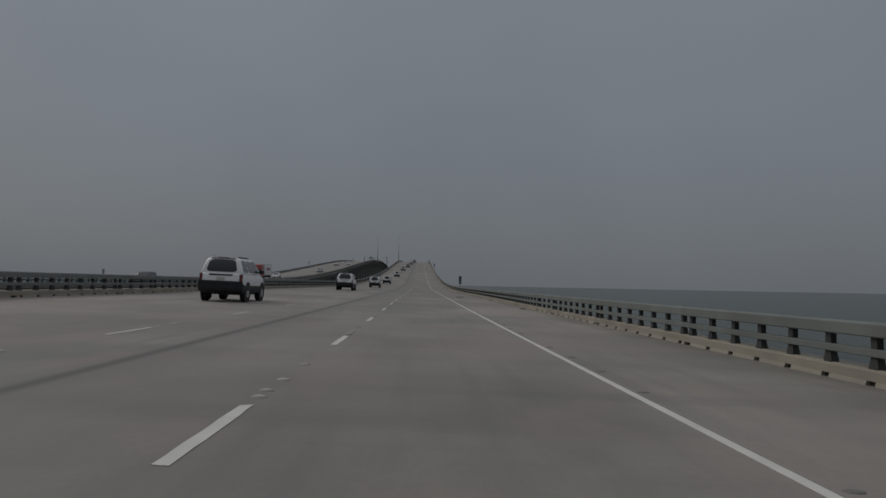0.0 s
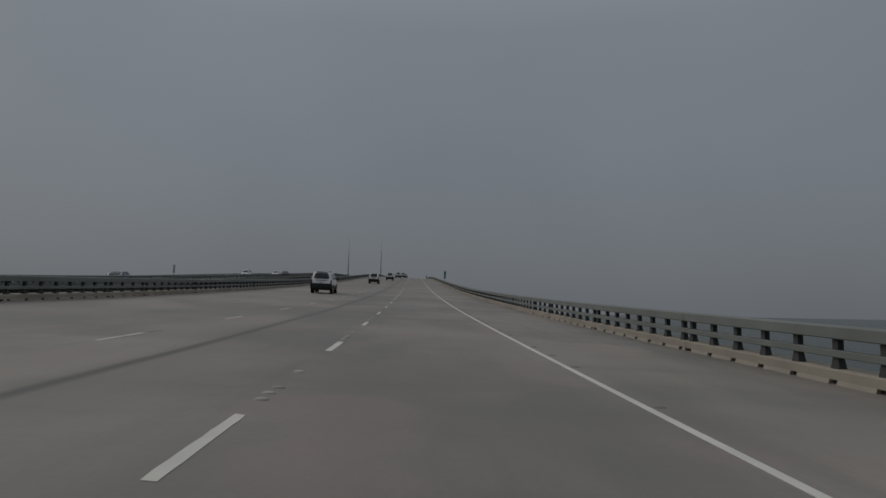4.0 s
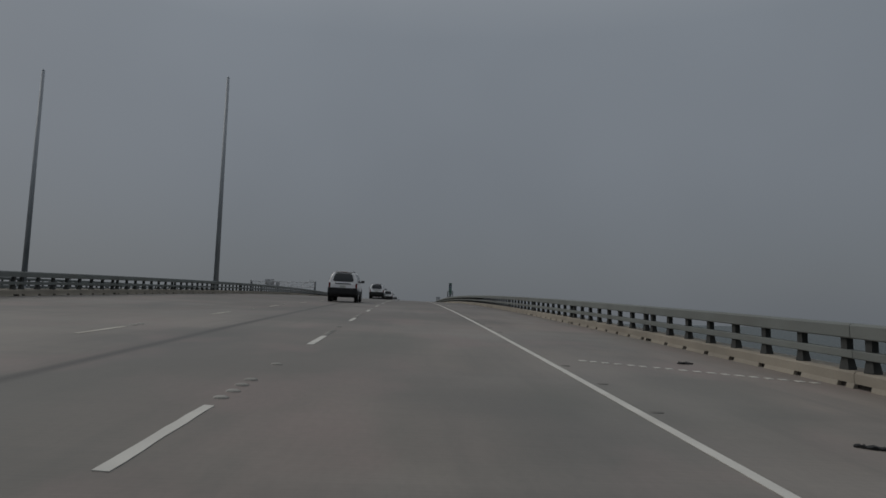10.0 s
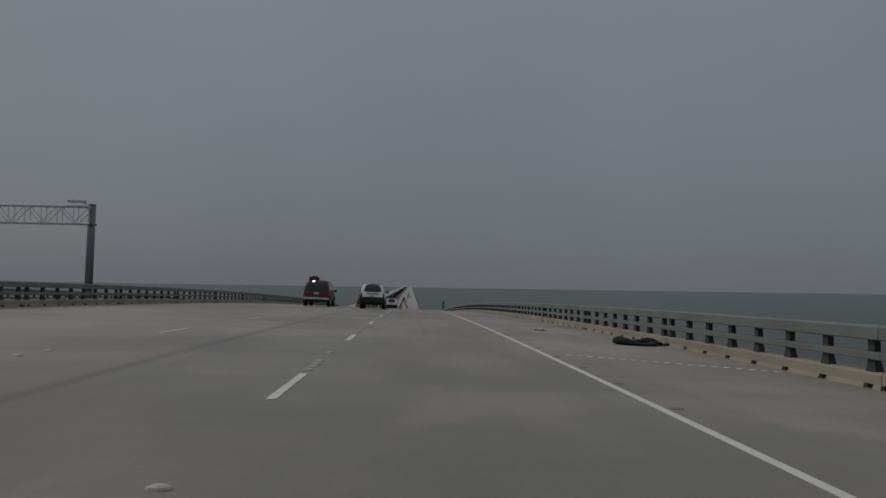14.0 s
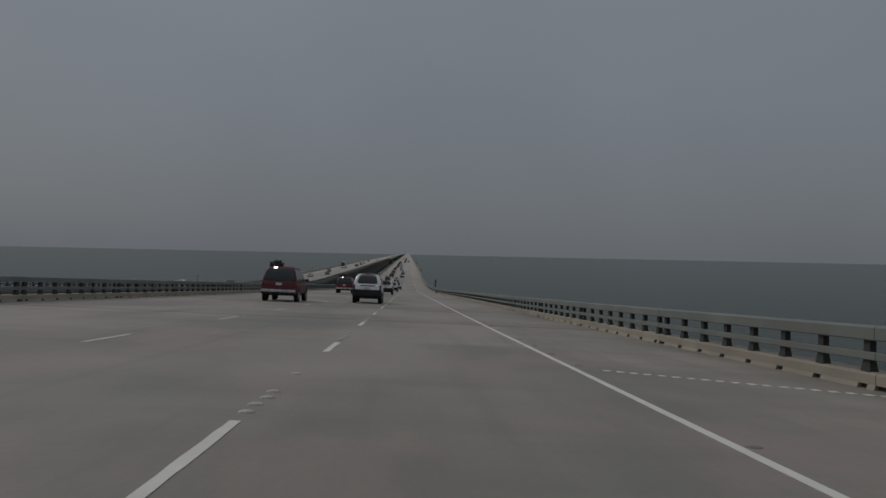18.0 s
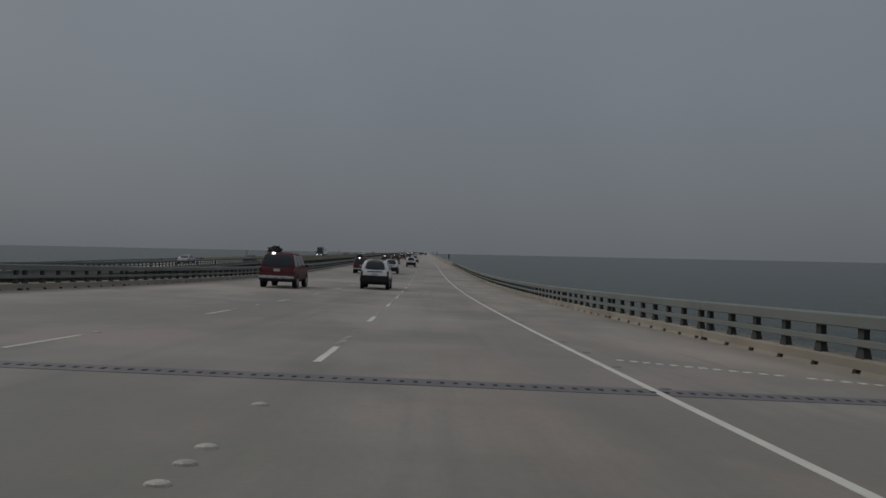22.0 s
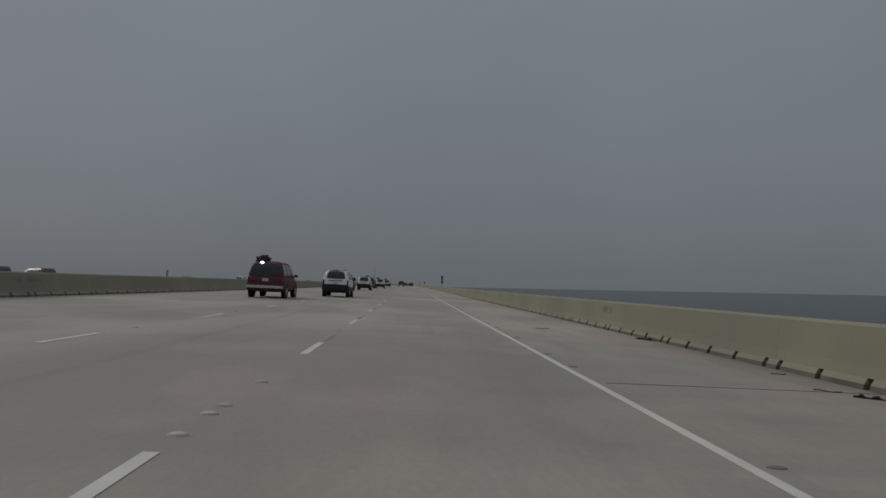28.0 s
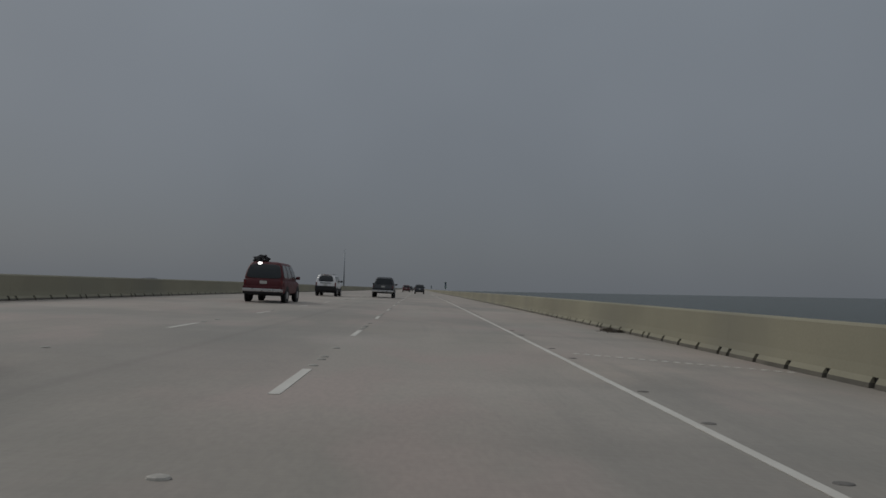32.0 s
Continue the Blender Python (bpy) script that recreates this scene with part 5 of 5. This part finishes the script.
def silt(y0, y1, seed):
    """A low uneven ridge of dirt and crumbs along the kerb's foot."""
    r3 = random.Random(seed)
    bm = bmesh.new()
    n = int((y1 - y0) / 0.12)
    last = None
    for i in range(n + 1):
        y = y0 + (y1 - y0) * i / n
        end = min(1.0, 4 * min(i, n - i) / n)
        w = (0.03 + 0.13 * r3.random() ** 2) * (0.2 + 0.8 * end)
        h = (0.006 + 0.02 * r3.random() ** 2) * (0.2 + 0.8 * end)
        cur = [bm.verts.new(spot(*p)) for p in ((5.47, y, 0.0), (5.47, y, h), (5.47 - w * 0.5, y, h * 0.7), (5.47 - w, y, 0.0))]
        if last:
            for k in range(3):
                bm.faces.new((last[k], last[k + 1], cur[k + 1], cur[k]))
        last = cur
    for i in range(int((y1 - y0) * 7)):
        y, x, q = r3.uniform(y0, y1), 5.47 - abs(r3.gauss(0, 0.16)), r3.uniform(0.004, 0.014)
        px, py, pz = spot(x, y, 0.0)
        box_bm(bm, px - q, px + q, py - q, py + q, pz, pz + q * 1.2)
    bmesh.ops.recalc_face_normals(bm, faces=bm.faces)
    me = bpy.data.meshes.new("silt")
    bm.to_mesh(me)
    bm.free()
    me.materials.append(M_SOIL)
    ob = tagged(new("silt", me), "dark silt and crumbs gathered along the kerb", "silt", "silt along the kerb", "stuff")


def twig_pile(x, y):
    """Broken twigs and wrack blown together against the wall's foot."""
    r3 = random.Random(21)
    c = tagged(new("twig_pile"), "dark heap of broken twigs against the parapet's foot", "twigs", "litter on the shoulder")
    c.matrix_basis = Matrix.Translation(spot(x, y, 0.0))
    for i in range(34):
        a = r3.gauss(0.15, 0.5)
        n = r3.uniform(0.16, 0.5)
        px, py, pz = r3.gauss(0, 0.14), r3.gauss(0, 0.22), 0.012 + abs(r3.gauss(0, 0.045))
        r = r3.uniform(0.005, 0.013)
        bm = bmesh.new()
        p0 = Vector((px - n / 2 * math.cos(a), py - n / 2 * math.sin(a), pz))
        p2 = Vector((px + n / 2 * math.cos(a), py + n / 2 * math.sin(a), max(0.012, pz + r3.uniform(-0.03, 0.09))))
        p1 = (p0 + p2) / 2 + Vector((r3.uniform(-0.03, 0.03), r3.uniform(-0.03, 0.03), r3.uniform(0, 0.03)))
        rod_bm(bm, p0, p1, r, r * 0.8, 6)
        rod_bm(bm, p1, p2, r * 0.8, r * 0.45, 6)
        part("twig", bm, M_WOOD if i % 3 else M_SOIL, c)
    bm = bmesh.new()
    bmesh.ops.create_icosphere(bm, subdivisions=3, radius=0.2)
    for q in bm.verts:
        q.co *= 1 + 0.6 * noise.noise(q.co * 9 + Vector((3, 1, 0)))
        q.co = Vector((q.co.x * 1.1, q.co.y * 1.5, max(0, q.co.z * 0.34)))
    part("wrack", bm, M_SOIL, c, "matted dark wrack under the twigs")


def blot(x, y, wx, wy, material, label, seed, turn=0.0):
    """A stain with a ragged outline of its own, a film on the concrete."""
    r3 = random.Random(seed)
    bm = bmesh.new()
    n = 26
    ring = []
    for i in range(n):
        a = 2 * math.pi * i / n
        k = 1 + 0.5 * noise.noise(Vector((math.cos(a) * 2.2, math.sin(a) * 2.2, seed * 3.7))) + r3.uniform(-0.12, 0.12)
        u, v = wx * k * math.cos(a), wy * k * math.sin(a)
        c, d = math.cos(turn), math.sin(turn)
        ring.append((x + u * c - v * d, y + u * d + v * c))
    top = [bm.verts.new(spot(px, py, 0.0045)) for px, py in ring]
    low = [bm.verts.new(spot(px, py, 0.001)) for px, py in ring]
    bm.faces.new(top)
    for i in range(n):
        bm.faces.new((low[i], low[(i + 1) % n], top[(i + 1) % n], top[i]))
    part("stain", bm, material, road, label)


twig_pile(5.2, 1223.0)
M_SPILL = mat("pale_dried_spill", (0.5, 0.48, 0.44), 0.85, vary=0.2, scale=2.5, grain=18, dirt=(0.4, 0.37, 0.32))
M_TAR = mat("dark_tar_stain", (0.13, 0.124, 0.112), 0.8, vary=0.35, scale=5, grain=20, dirt=(0.17, 0.16, 0.145))
for k_, (x_, y_, wx_, wy_, turn_) in enumerate(((-0.74, 57.85, 0.035, 0.14, 0.02), (-0.75, 58.42, 0.035, 0.08, 0.02), (-0.78, 59.0, 0.03, 0.16, 0.02), (-0.8, 60.1, 0.025, 0.2, 0.02), (-0.21, 338.5, 0.05, 0.06, 0.3), (-0.11, 338.9, 0.03, 0.05, 0.0), (-0.15, 338.28, 0.03, 0.06, 0.4), (-0.6, 467.2, 0.016, 0.3, 0.05), (-0.66, 467.45, 0.03, 0.09, -0.4), (-12.35, 506.3, 0.22, 0.35, 0.2), (-0.73, 884.46, 0.06, 0.07, 0.3), (-0.72, 75.82, 0.04, 0.06, 0.2))):
    blot(x_, y_, wx_ * 0.6, wy_ * 0.6, M_TAR, "dark tar stain on the lane", 30 + k_, turn_)
blot(3.2, 776.6, 0.9, 0.5, M_SPILL, "pale dried spill on the shoulder", 1, 0.5)
blot(4.2, 777.7, 0.7, 0.28, M_SPILL, "pale dried spill on the shoulder", 2, 0.5)
bag(2.36, 763.6, 0.05, M_BAG, "small pale scrap lying on the shoulder", 0.5)
for a_ in ((311.5, 317.0, 1), (84.2, 91.0, 2), (757.6, 760.6, 3), (452.9, 456.0, 4)):
    silt(*a_)
weeds(5.36, 759.9, 46, 0.24)
weeds(5.4, 914.5, 18, 0.16)
for a_ in ((5.15, 47.14, 0.3, 0.03, 5), (5.1, 84.4, 0.25, 0.05, 20), (4.94, 1181.42, 0.3, 0.04, 5), (5.2, 1181.6, 0.25, 0.06, 10), (3.78, 1175.36, 0.16, 0.03, 0), (4.6, 760.5, 0.35, 0.02, 0)):
    shred(*a_, label="small dark scrap lying on the shoulder")
reflector = tagged(new("rail_reflector"), "upright white reflector strip on the rail's face", "reflector")
reflector.matrix_basis = Matrix.Translation(spot(5.494, 44.45, 0.655))
part("strip", box(-0.006, 0.006, -0.035, 0.035, 0, 0.21, 0.003), M_BAG, reflector)
part("bracket", box(-0.002, 0.012, -0.02, 0.02, 0.0, 0.19, 0.0), M_STEEL, reflector)


# ---- overpainted patches on the parapets ----
M_PATCH = mat("grey_overpaint", (0.2, 0.198, 0.165), 0.8, vary=0.2, scale=3, dirt=(0.28, 0.26, 0.2))


def patch(side, y, z, ly, lz):
    x = 5.528 if side > 0 else -13.528
    q = tagged(new("wall_patch"), "dull grey overpainted patch on the parapet", "paint patch", "overpainted patches", "structure")
    q.matrix_basis = Matrix.Translation(spot(x, y, z))
    bm = bmesh.new()
    n = 12
    ring = []
    for i in range(n):
        a = 2 * math.pi * i / n
        r = 1 + 0.25 * noise.noise(Vector((math.cos(a) * 1.5, math.sin(a) * 1.5, y)))
        ring.append((ly * r * math.copysign(abs(math.cos(a)) ** 0.6, math.cos(a)), lz * r * math.copysign(abs(math.sin(a)) ** 0.6, math.sin(a))))
    lean = 0.045 / 0.485 * side
    a = [bm.verts.new((-0.004 * side + lean * z_, y_, z_)) for y_, z_ in ring]
    b = [bm.verts.new((0.03 * side + lean * z_, y_, z_)) for y_, z_ in ring]
    bm.faces.new(a)
    bm.faces.new(b[::-1])
    for i in range(n):
        bm.faces.new((a[i], a[(i + 1) % n], b[(i + 1) % n], b[i]))
    part("patch", bm, M_PATCH, q)


for a_ in ((1, 1101.2, 0.57, 0.09, 0.09), (1, 1110.2, 0.6, 0.22, 0.11), (1, 1105.8, 0.62, 0.35, 0.1), (1, 1187.1, 0.6, 0.35, 0.11), (1, 1182.5, 0.62, 0.3, 0.08), (1, 1070.7, 0.6, 0.45, 0.1), (-1, 1074.5, 0.58, 0.8, 0.08)):
    patch(*a_)
